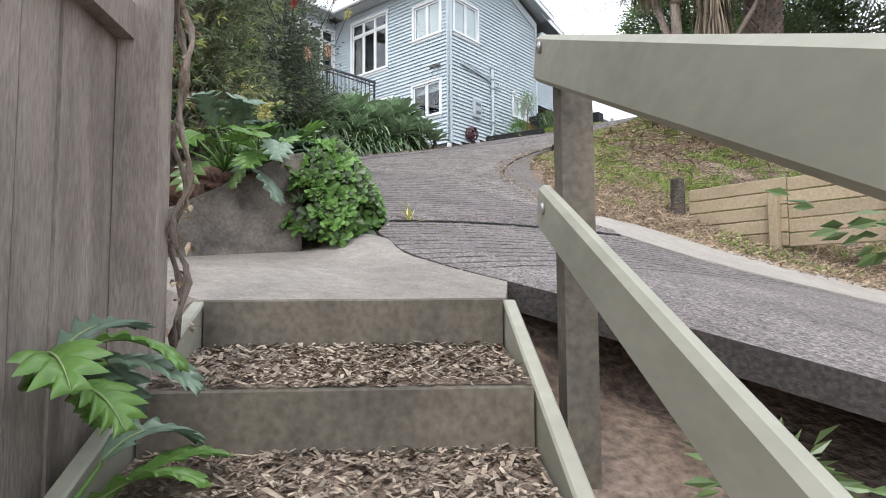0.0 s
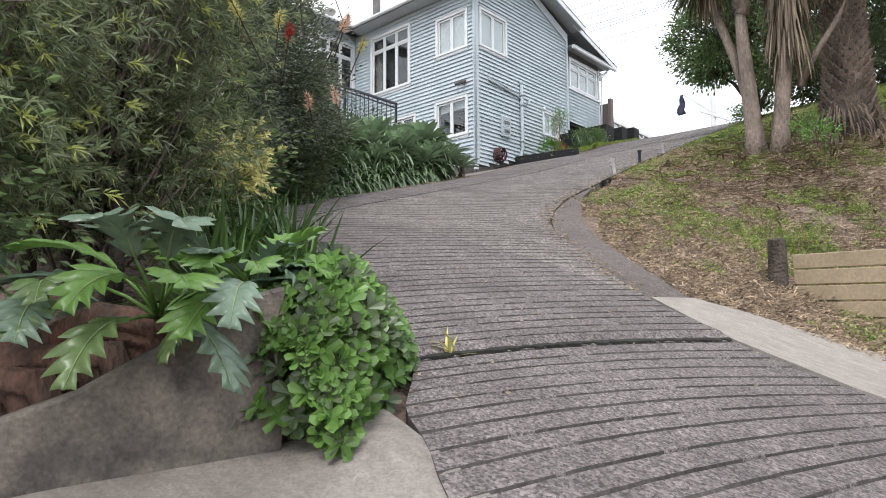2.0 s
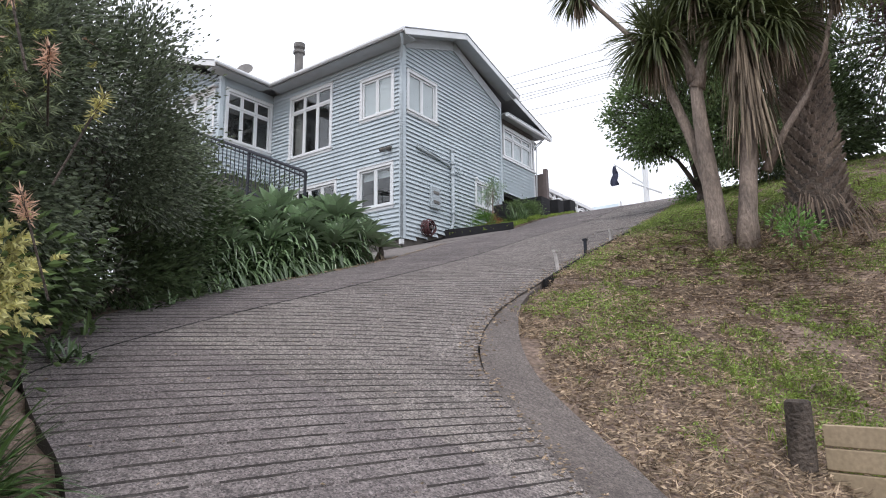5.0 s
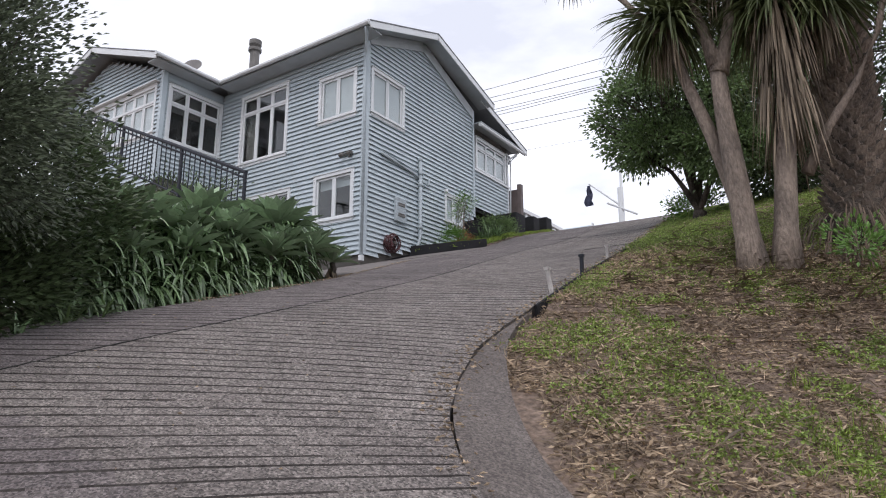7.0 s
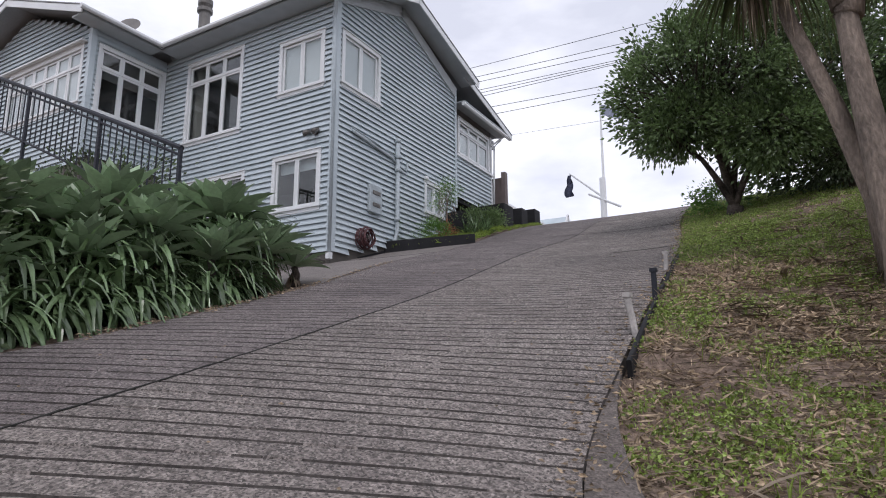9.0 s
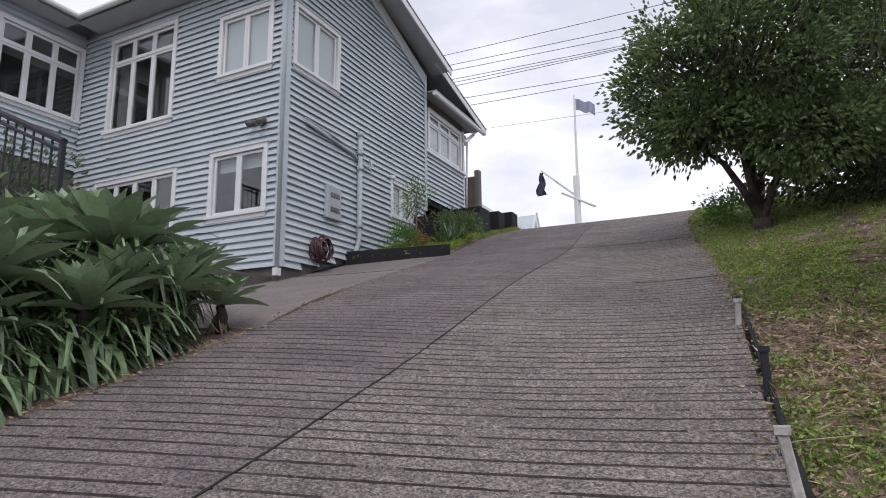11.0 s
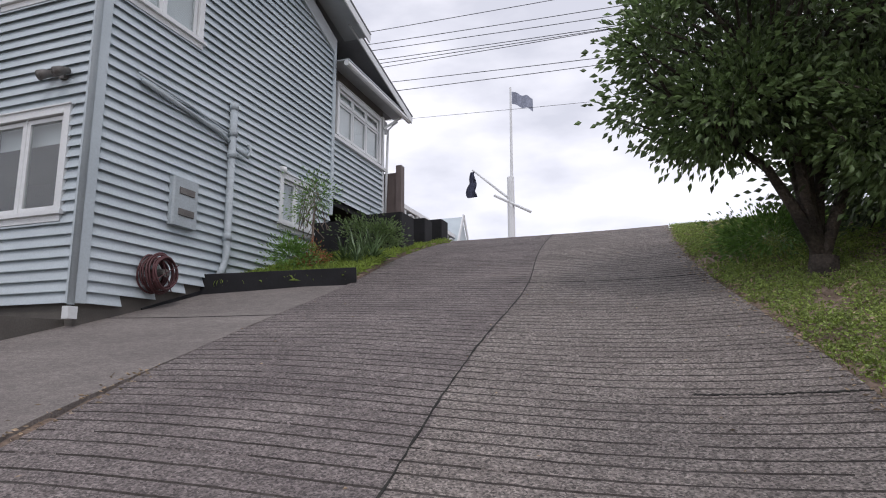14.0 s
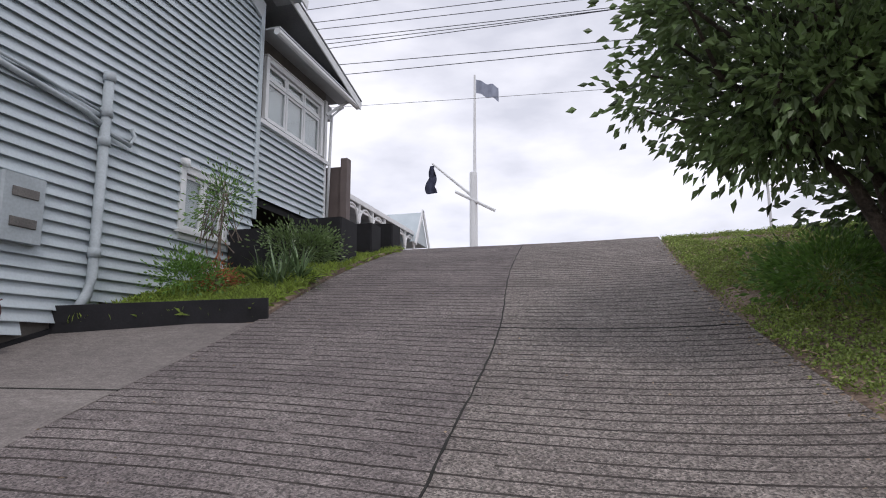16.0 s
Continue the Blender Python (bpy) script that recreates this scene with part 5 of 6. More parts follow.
for i in range(420):
    z = rng.uniform(6.75, 8.2)
    az = rng.uniform(0, 6.28)
    r = rng.uniform(.12, .30)
    b.blade((-2.64 + r * math.cos(az), 12.17 + r * math.sin(az), z), (math.cos(az) * .25, math.sin(az) * .25, -.9), (0, 0, 1), rng.uniform(.35, .8), .028, .8, 3, .1)
tagged(b.make("hanging_dead_leaves", "dead_blade"), "long dry brown leaves hanging round the cabbage tree trunk", kind="stuff")

# palm with a rough stubby trunk
palm = thing("phoenix_palm", (-2.15, 13.2, 5.4), "thick rough-barked palm trunk with dead fronds at its base", "palm")
part("trunk", Build().tube([(-2.15, 13.25, 5.3), (-2.1, 13.25, 6.0), (-2.05, 13.3, 7.2), (-2.0, 13.3, 8.8)], [0.48, 0.34, 0.27, 0.27], 16), "bark_dark", palm, smooth=True)
b = Build()
for k in range(34):
    z = 5.75 + k * 0.09
    for j in range(12):
        a = j * math.tau / 12 + (k % 2) * .26 + k * .05
        r = np.interp(z, [5.3, 6.0, 7.2, 8.8], [.48, .33, .26, .26])
        c = Vector((-2.08 + r * math.cos(a), 13.28 + r * math.sin(a), z))
        o, s = Vector((math.cos(a), math.sin(a), 0)), Vector((-math.sin(a), math.cos(a), 0))
        l = .06 + .05 * rng.random()
        b.add([c - s * .07, c + s * .07, c + o * l + s * .05 + Vector((0, 0, .05)), c + o * l - s * .05 + Vector((0, 0, .05)), c - s * .05 - Vector((0, 0, .07)), c + s * .05 - Vector((0, 0, .07))], [(0, 1, 2, 3), (4, 5, 2, 3), (0, 3, 4), (1, 5, 2)])
part("stub_layer", b, "bark", palm)
b = Build()
for i in range(380):
    a, k = rng.uniform(0, 6.28), rng.random()
    r = .42 + .5 * k
    b.blade((-2.15 + r * math.cos(a), 13.2 + r * math.sin(a), 5.95 - .6 * k + rng.uniform(-.1, .1)), (math.cos(a), math.sin(a), rng.uniform(-1.2, .1)), (0, 0, 1), rng.uniform(.25, .5), .022, 1.8, 4, .1)
part("dead_fronds", b, "dead_dark", palm)
b = Build()
for i in range(26):
    a = i * 2.4
    base, d = Vector((-2.0, 13.3, 8.8)), Vector((math.cos(a), math.sin(a), rng.uniform(.3, 1.2))).normalized()
    p = base.copy()
    for k in range(22):
        p = p + d * .1
        d = (d + Vector((0, 0, -.055))).normalized()
        s = d.cross(Vector((0, 0, 1))).normalized()
        for sg in (-1, 1):
            b.blade(p, s * sg + d * .8, (0, 0, 1), .42, .022, .5, 2, .1)
part("fronds", b, "leaf_cabbage", palm)


def rosette(parent, c, n, length, width, name="rosette", mat="leaf_agave"):
    """A big soft-leaved agave head that leans a little towards the open side."""
    b = Build()
    turn = Matrix.Rotation(rng.uniform(.1, .5), 3, Vector((.75 + rng.uniform(-.3, .3), .7, 0)).normalized())
    for i in range(n):
        az = i * 2.399 + rng.uniform(-.12, .12)
        el = 1.5 - 1.35 * (i / n) ** .9
        d = turn @ Vector((math.cos(az) * math.cos(el), math.sin(az) * math.cos(el), math.sin(el)))
        l = length * (0.6 + 0.45 * min(1, i / n * 1.6))
        b.blade(Vector(c) + d * .03, d, (0, 0, 1), l, width * (.75 + .35 * i / n), 0.05 + .3 * i / n, 7, 0.22, 0.02, 0.52)
    return part(name, b, mat, parent)


def mound(x, y, lo=0.0):
    return ground_z(x, y) + lo


# agave and strap-leaf bed beside the house
heads = [(-9.6, 8.9, 1.55, 1.25), (-9.25, 10.1, 1.2, 1.0), (-9.9, 10.1, 1.75, 1.15), (-9.6, 11.2, 1.5, 1.1), (-9.35, 11.65, .75, .85), (-9.15, 10.75, .75, .85), (-10.1, 11.2, 1.6, 1.05), (-10.2, 12.0, 1.45, 1.0), (-9.75, 12.2, .8, .9), (-10.6, 9.4, 1.9, 1.15), (-10.9, 11.2, 1.7, 1.0), (-10.4, 12.7, .9, .85), (-9.1, 9.4, .95, .85), (-9.6, 8.2, 1.2, .9), (-10.7, 8.4, 1.7, 1.0), (-9.4, 12.25, .4, .7), (-9.05, 8.6, .9, .8), (-9.15, 10.0, .75, .8), (-9.5, 9.5, 1.35, 1.0), (-9.3, 11.15, .95, .8)]
for x, y, h, s in heads:
    z, h = ground_z(x, y), h * .74
    t = thing("agave_plant", (x, y, z), "large soft grey-green agave rosette on a leaning stem", "agave", "agaves in the bed beside the house")
    part("stem", Build().tube([(x, y, z - .1), (x + .05, y, z + h * .5), (x, y, z + h * .85)], .045, 8), "bark_dark", t, smooth=True)
    rosette(t, (x, y, z + h * .85), 25, .60 * s, .225 * s)
    b = Build()
    for i in range(12):
        a = rng.uniform(0, 6.28)
        b.blade((x, y, z + h * .72), (math.cos(a) * .5, math.sin(a) * .5, -.6), (0, 0, 1), .4 * s, .06, .8, 3, .1)
    part("dead_leaves", b, "dead_blade", t)
k = 0
for i in range(165):
    base = .12
    if i >= 95:
        y = rng.uniform(7.9, 11.9)
        x = float(np.interp(y, [7.9, 9.0, 10.5, 12.3], [-8.55, -8.62, -8.85, -9.2])) - rng.uniform(0.5, 1.2)
        base = rng.uniform(.35, .7)
    elif i < 62:
        u = i / 61
        y = 8.0 + 3.35 * u
        x = float(np.interp(y, [7.9, 9.0, 10.5, 12.3], [-8.55, -8.62, -8.85, -9.2])) - rng.uniform(0.22, 0.65)
    else:
        x, y = rng.uniform(-10.6, -9.4), rng.uniform(8.6, 11.6)
    z = ground_z(x, y)
    t = thing("strap_leaf_clump", (x, y, z), "dense clump of arching dark green strap leaves", "clivia", "strap-leaf plants edging the bed")
    b = Build()
    tuft(b, (x, y, z + base), 30, .84, .062, 1, 3.4, 7, (.7, 1.5), .15, .3)
    part("leaves", b, "leaf_lily", t)

# shaded undergrowth and hedge mass behind the beds
def whorls(n, centres, outs, rad, length, width, mat, parent, leaves=13, label="", name="foliage"):
    """Twig tips in clumps, each with a star of narrow leaves round it."""
    c, d = clumpy(n, centres, outs, rad, 1.0)
    d = d / np.linalg.norm(d, axis=1, keepdims=True)
    pts = np.repeat(c, leaves, 0) + np.repeat(d, leaves, 0) * nrg.uniform(-.05, .02, (n * leaves, 1))
    r = nrg.normal(size=(n * leaves, 3))
    r /= np.linalg.norm(r, axis=1, keepdims=True)
    return leaves_mesh(name, pts, r * .8 + np.repeat(d, leaves, 0) * .75, length, width, mat, parent, label, droop=.1)


def whorl_shrub(c, r, n, length, width, label, k=110, cl=.4, inner=.45, low=-.7):
    t = thing("bottlebrush", (c[0], c[1], ground_z(c[0], c[1])), label, "shrub")
    cs, od = shell(k, c, r, inner, low)
    z = ground_z(c[0], c[1])
    limbs((c[0], c[1], z), (c[0], c[1], z + (c[2] - z) * .5), [tuple(q) for q in cs[:7]], .045, "bark_dark", t)
    branches(cs, (c[0], c[1], (c[2] + z) / 2), 60, .012, "bark", t)
    whorls(n, cs, od, cl, length, width, "leaf_whorl", t)
    whorls(n // 9, cs, od, cl * 1.15, length * .8, width, "leaf_new", t, name="new_growth")
    return t


def shrub(name, c, r, n, length, width, mat, label, inner=0.6, k=90, cl=.35, wood=True, low=-.6, category="shrub"):
    t = thing(name, (c[0], c[1], ground_z(c[0], c[1])), label, category)
    cs, od = shell(k, c, r, inner, low)
    if wood:
        z = ground_z(c[0], c[1])
        limbs((c[0], c[1], z), (c[0], c[1], z + (c[2] - z) * .5), [tuple(q) for q in cs[:5]], .05, "bark_dark", t)
        branches(cs, (c[0], c[1], (c[2] + z) / 2), 50, .012, "bark_dark", t)
    p, d = clumpy(n, cs, od, cl)
    leaves_mesh("foliage", p, d, length, width, mat, t)
    return t


# bottlebrush mass
shrub("dark_tree", (-8.2, 6.2, 6.2), (1.15, 1.2, 1.7), 34000, .06, .028, "leaf_fine", "dense dark small-leaved evergreen tree by the bed", .55, 150, .4)
shrub("dark_tree", (-7.1, 4.6, 5.8), (1.4, 1.1, 2.1), 44000, .055, .026, "leaf_fine", "dense dark small-leaved evergreen behind the bottlebrush", .55, 170, .42)
whorl_shrub((-5.3, 2.9, 5.1), (1.3, 1.0, 1.8), 2600, .08, .011, "spreading bottlebrush with twiggy branches and narrow leaves", 150, .45)
whorl_shrub((-4.2, 3.05, 4.95), (.8, .75, .8), 1700, .075, .010, "bottlebrush branches with narrow leaves and peach flowers", 110, .35)
whorl_shrub((-6.3, 4.3, 5.7), (.8, .6, .9), 1500, .075, .011, "bottlebrush with narrow grey-green leaves", 110, .35)
whorl_shrub((-3.6, 2.05, 3.95), (.85, .8, 1.15), 2200, .075, .011, "low bottlebrush with narrow leaves above the wall", 130, .35)
whorl_shrub((-4.5, 3.15, 3.9), (.85, .6, .75), 1400, .075, .011, "bottlebrush lower branches with narrow leaves", 110, .3)
shrub("dark_tree", (-8.2, 4.6, 6.6), (1.5, 1.4, 1.9), 12000, .09, .04, "leaf_dark", "dark evergreen tree behind the bottlebrush", .6, 120, .5)
shrub("dark_tree", (-6.6, 2.3, 6.0), (1.5, 1.3, 2.1), 12000, .09, .04, "leaf_dark", "dark evergreen tree at the back of the garden", .6, 120, .5)
shrub("dark_shrub", (-2.9, 18.3, 8.5), (1.0, 1.0, .9), 9000, .08, .035, "leaf_dark", "dense dark shrub behind the tree on the bank", .5, 90, .35, low=-1)
shrub("low_hedge", (-9.4, 4.6, 4.5), (1.6, 1.3, 1.1), 15000, .09, .04, "leaf_dark", "low dark hedge at the back of the garden", .5, 90, .5, low=-1)
shrub("low_hedge", (-6.9, 3.9, 4.3), (1.6, 1.2, 1.1), 15000, .09, .04, "leaf_mid", "low leafy hedge under the bottlebrush", .5, 90, .5, low=-1)
shrub("dark_shrub", (-9.6, 7.6, 5.6), (1.3, 1.2, 1.4), 15000, .09, .04, "leaf_dark", "dark evergreen shrub behind the bed", .6)
shrub("dark_shrub", (-8.95, 6.7, 4.9), (1.0, 1.15, .95), 14000, .08, .035, "leaf_dark", "low dark evergreen shrub behind the drive edge", .5, 90, .4, low=-1)
shrub("dark_shrub", (-7.8, 5.0, 4.6), (1.2, 1.1, .9), 15000, .08, .035, "leaf_dark", "low dark evergreen shrub at the bed edge", .6)
shrub("dark_hedge", (-3.5, 1.75, 3.5), (.7, .6, .8), 6000, .055, .03, "leaf_mid", "glossy small-leaved hedge above the wall", .6, 100, .3)
shrub("dark_hedge", (-5.0, 3.1, 3.75), (.9, .55, .7), 6000, .055, .028, "leaf_dark", "dark small-leaved hedge under the bottlebrush", .6, 110, .3)
shrub("dark_hedge", (-3.2, 1.0, 3.6), (.9, .8, 1.5), 9000, .055, .03, "leaf_mid", "glossy dark hedge beside the fence", .6, 110, .3)
gold = thing("gold_shrub", (-5.75, 4.5, ground_z(-5.75, 4.5)), "gold and cream variegated shrub in leafy tufts", "shrub")
cs, od = shell(60, (-5.72, 4.52, 4.2), (.5, .4, .38), .4, -.6)
branches(cs, (-5.75, 4.5, 3.95), 30, .008, "bark_dark", gold)
whorls(420, cs, od, .16, .06, .027, "leaf_gold", gold, 10)
shrub("far_hedge", (-14.5, 12.4, 7.2), (2.2, .9, 1.2), 7000, .09, .04, "leaf_dark", "dark shrubs behind the iron balustrade", .6, 90, .4, low=-1)
shrub("far_hedge", (-11.5, 5.0, 5.4), (2.0, 2.0, 2.4), 8000, .1, .045, "leaf_dark", "dark shrubs at the back of the garden", .6, 90, .5, low=-1)
shrub("far_hedge", (-7.5, 0.5, 4.6), (2.5, 1.6, 3.2), 9000, .1, .045, "leaf_dark", "tall dark hedge at the side of the garden", .6, 90, .6, low=-1)

# white stem in the bottlebrush
ws = thing("white_trunk", (-5.78, 4.5, 3.6), "slender mottled white tree trunk rising through the shrubs", "tree trunk")
part("trunk", Build().tube([(-5.78, 4.5, 3.5), (-5.74, 4.5, 4.2), (-5.78, 4.5, 4.9), (-5.74, 4.48, 5.3), (-5.77, 4.46, 5.9)], [.06, .055, .05, .045, .03], 9), "white_bark", ws, smooth=True)

# flowers of the bottlebrush
fl = [((-3.38, 3.75, 4.78), "peach"), ((-3.3, 3.93, 4.83), "peach"), ((-3.32, 4.06, 4.66), "peach"), ((-3.48, 3.68, 4.6), "yellow"), ((-3.49, 3.76, 4.55), "red"),
      ((-3.38, 4.24, 4.58), "yellow"), ((-3.54, 3.94, 4.17), "peach"), ((-3.46, 4.09, 4.22), "peach"), ((-3.24, 3.27, 4.43), "yellow"),
      ((-3.0, 3.8, 4.47), "peach"), ((-5.9, 4.8, 5.6), "peach"), ((-6.3, 5.4, 6.1), "yellow"), ((-6.9, 5.6, 6.6), "peach")]
for c, col in fl:
    t = thing("flower_spike", c, {"red": "small red bottlebrush flower", "peach": "soft peach-pink bottlebrush flower spike", "yellow": "pale yellow-green bottlebrush flower spike"}[col], "flower", "bottlebrush flowers")
    ax = Vector((rng.uniform(-.5, .8), rng.uniform(-.9, .3), rng.uniform(.1, .9))).normalized()
    n_ = 110
    s = nrg.uniform(-1, 1, n_)
    pts = np.array(c) + np.array(ax)[None] * s[:, None] * .045
    leaves_mesh("bristles", pts, nrg.normal(size=(n_, 3)) + np.array(ax) * .4, .042, .005, "flower_" + col, t)
    part("stem", Build().tube([Vector(c) - ax * .3, Vector(c) + ax * .05], .004, 5), "bark_dark", t)


def lobed(b, base, d, length, width, n_lobes, droop, roll=0.0, depth=0.7):
    """A big lobed leaf with forward-swept, toothed lobes. Returns the line of its midrib."""
    p, d = Vector(base), Vector(d).normalized()
    s = d.cross(Vector((0, 0, 1)))
    s = s.normalized() if s.length > .05 else Vector((1, 0, 0))
    s = (Matrix.Rotation(roll, 3, d) @ s)
    N = n_lobes * 6
    shape = (0.08, 0.40, 0.72, 1.0, 0.60, 0.24)
    mids, rows_l, rows_r = [], [], []
    for i in range(N + 1):
        t = i / N
        env = math.sin(math.pi * min(1, t * .93 + .07)) ** .65 * (1 - .2 * t) if t < .985 else .02
        q = (1 - depth) + depth * shape[i % 6]
        if i % 2:
            q *= 1.06
        w = width / 2 * env * q
        n_ = s.cross(d).normalized()
        ruf = .10 * math.sin(i * math.tau / 6)
        mids.append(p.copy())
        for side, rows_ in ((-1, rows_l), (1, rows_r)):
            rows_.append([p + s * (side * w * k) + d * (w * .85 * k ** 1.3) + n_ * (w * (.30 * k - .34 * k * k * k + ruf * k * k) + .006 * math.sin(k * 3.1)) for k in (.4, .75, 1.0)])
        d = (d + Vector((0, 0, -droop / N))).normalized()
        p = p + d * length / N
    vs = []
    for i in range(N + 1):
        vs += rows_l[i][::-1] + [mids[i] - s.cross(d) * .004] + rows_r[i]
    b.add(vs, [(7 * i + j, 7 * i + j + 1, 7 * i + j + 8, 7 * i + j + 7) for i in range(N) for j in range(6)])
    return mids


def acanthus(c, n, size, label, name="acanthus_plant", mats=("leaf_grey", "leaf_mid", "leaf_bright"), el=(0.1, 1.2), az=None):
    t = thing(name, c, label, "acanthus", "acanthus plants")
    for i in range(n):
        a = rng.uniform(*(az or (0, math.tau)))
        e = rng.uniform(*el)
        d = Vector((math.cos(a) * math.cos(e), math.sin(a) * math.cos(e), math.sin(e)))
        st_len = size * rng.uniform(.35, .9)
        q = Vector(c) + d * st_len + Vector((0, 0, -.1 * st_len))
        part("stalk", Build().tube([c, tuple(Vector(c) + d * st_len * .5), tuple(q)], [.008, .007, .005], 6), "leaf_bright", t, smooth=True)
        b = Build()
        rib = lobed(b, q, d + Vector((0, 0, .1 - .5 * rng.random())), size * rng.uniform(.8, 1.2), size * rng.uniform(.6, .82), 5, rng.uniform(.9, 2.0), rng.uniform(-.4, .4))
        part("leaf", b, mats[min(len(mats) - 1, int(rng.random() ** 1.2 * len(mats)))], t, smooth=True)
        part("midrib", Build().tube([tuple(v + Vector((0, 0, .002))) for v in rib[::3]], [max(.0045 * (1 - i / len(rib[::3])), .001) for i in range(len(rib[::3]))], 5), "leaf_rib", t, smooth=True)


acanthus((-2.6, 2.65, 2.85), 15, .34, "lush acanthus with big lobed grey-green leaves above the concrete wall", el=(.0, 1.2))
acanthus((-2.6, 3.0, 2.85), 13, .28, "acanthus with bright new lobed leaves", mats=("leaf_bright", "leaf_bright", "leaf_grey"), el=(.3, 1.3))
acanthus((-2.4, 2.9, 2.95), 8, .28, "acanthus with lobed leaves draping over the concrete wall", el=(-.2, .8), az=(-1.9, .6))
acanthus((-2.95, 2.4, 2.85), 9, .30, "acanthus with drooping lobed leaves", el=(0, 1.0))
# foreground plants left of the steps
p0 = st(-0.54, -0.88, -.5)
acanthus(tuple(p0), 12, .25, "acanthus with glossy lobed leaves beside the timber steps", el=(.1, 1.1), az=(-0.3, 2.2))
p0 = st(-0.56, -0.92, -.16)
acanthus(tuple(p0), 9, .20, "young acanthus with bright green leaves beside the fence", mats=("leaf_bright", "leaf_grey", "leaf_bright"), el=(-.1, .8), az=(-0.4, 2.4))

# soft rounded leaves spilling over the drive edge
ger = thing("geranium_patch", (-2.55, 3.4, 2.4), "bright green mound of rounded lobed leaves spilling onto the drive", "geranium")
for k_, mat in enumerate(("leaf_bright", "leaf_bright", "leaf_dark")):
    b = Build()
    for i in range(330):
        u, v = rng.uniform(-1, 1), rng.uniform(-1, 1)
        x, y = -2.42 + u * .24 - v * .2, 3.28 + v * .40 + u * .1
        h = .62 * max(0, 1 - (u * u + v * v) * .5)
        g0 = min(ground_z(x, y), 2.44)
        c = Vector((x, y, g0 + .02 + h * (rng.uniform(.8, 1.05) if i % 3 else rng.uniform(.05, .8))))
        nrm = Vector((u * .9 + .5, v * .5 - .5, .75 + rng.uniform(-.4, .4))).normalized()
        s = nrm.cross(Vector((rng.uniform(-1, 1), rng.uniform(-1, 1), .2))).normalized()
        f = nrm.cross(s)
        r = rng.uniform(.035, .078)
        ring = [(1.0 if j % 4 == 2 else .86 if j % 2 else .52) * (.3 if j == 0 else 1) for j in range(20)]
        vs = [c - nrm * .018 * r / .05] + [c + (s * math.cos(a) + f * math.sin(a)) * r * ring[j] + nrm * rng.uniform(-.006, .01) for j, a in enumerate(i2 * math.tau / 20 for i2 in range(20))]
        b.add(vs, [(0, 1 + j, 1 + (j + 1) % 20) for j in range(20)])
    part("leaves", b, mat, ger)

# iris clump with long blades
for x, y, s in ((-3.0, 3.55, .9), (-3.3, 3.3, 1.0), (-3.75, 3.35, 1.0), (-2.95, 3.2, .75), (-4.25, 3.95, 1.0), (-4.75, 4.0, .7), (-3.55, 3.8, .85), (-3.95, 4.1, 1.0), (-4.4, 4.3, .9), (-3.9, 3.6, 1.0), (-5.0, 4.35, .6)):
    t = thing("iris_clump", (x, y, ground_z(x, y)), "clump of long arching dark green iris blades", "iris", "iris clumps beside the drive")
    b = Build()
    tuft(b, (x, y, ground_z(x, y) + .02), 95, .74 * s, .034, 1, 1.5, 6, (.4, 1.5), .14)
    part("leaves", b, "leaf_iris", t)
    b = Build()
    tuft(b, (x, y, ground_z(x, y) + .02), 14, .6 * s, .02, 1, 1.4, 4, (.2, 1.2), .1)
    part("dry_leaves", b, "dead_blade", t)
for x, y, mat, lab in ((-6.6, 5.0, "leaf_lily", "low strappy plants at the bed edge"), (-7.6, 5.6, "leaf_mid", "low leafy plants under the hedge"), (-8.3, 6.6, "leaf_lily", "low green plants at the bed edge"), (-8.6, 7.5, "leaf_mid", "low leafy plants beside the strap-leaf bed")):
    t = thing("ground_plants", (x, y, ground_z(x, y)), lab, "plant", "low plants along the bed edge")
    b = Build()
    for i in range(14):
        q = (x + rng.uniform(-.5, .5), y + rng.uniform(-.1, .6), 0)
        if drive_edge_distance(q[0], q[1]) < .06:
            continue
        tuft(b, (q[0], q[1], ground_z(q[0], q[1])), 16, .28, .03, 1, 1.3, 3, (.3, 1.4), .1)
    part("leaves", b, mat, t)

# big rusty log root at the wall
log = thing("tree_root", (-2.9, 2.2, 2.7), "reddish-brown peeling root mass behind the concrete wall", "root")
for i in range(11):
    a_ = W0 + wd * (.25 + .07 * i) + wn_ * (.2 + .05 * (i % 3))
    z_ = 2.86 - .028 * i
    part("root", Build().tube([a_ + Vector((0, 0, z_ - .35)), a_ + wd * .1 + Vector((0, 0, z_ - .05)), a_ + wd * .35 + wn_ * .06 + Vector((0, 0, z_ - .02 * (i % 4))), a_ + wd * .85 + wn_ * .1 + Vector((0, 0, z_ - .26))], [.05, .06, .055, .04], 8), "root_bark", log, smooth=True)

# planter bed plants by the house
PB = [(-11.6, 18.3), (-10.3, 18.9), (-10.5, 20.6), (-11.7, 20.9)]
lily = thing("lily_clump", (-10.6, 19.9, 7.8), "clump of dark green lily leaves in the planter bed", "lily")
b = Build()
for q in ((-10.55, 19.7), (-10.7, 20.2), (-10.45, 20.0), (-10.9, 19.9)):
    tuft(b, (*q, ground_z(*q) + .05), 60, .6, .035, 1, 1.2, 4, (.4, 1.5), .1)
part("leaves", b, "leaf_lily", lily)
yt = thing("young_shrub", (-11.25, 19.4, 7.6), "slender young shrub with yellow-green leaves", "shrub")
cs, od = shell(26, (-11.2, 19.45, 9.05), (.42, .42, .5), .2)
branches(cs, (-11.2, 19.4, 8.6), 26, .008, "bark", yt)
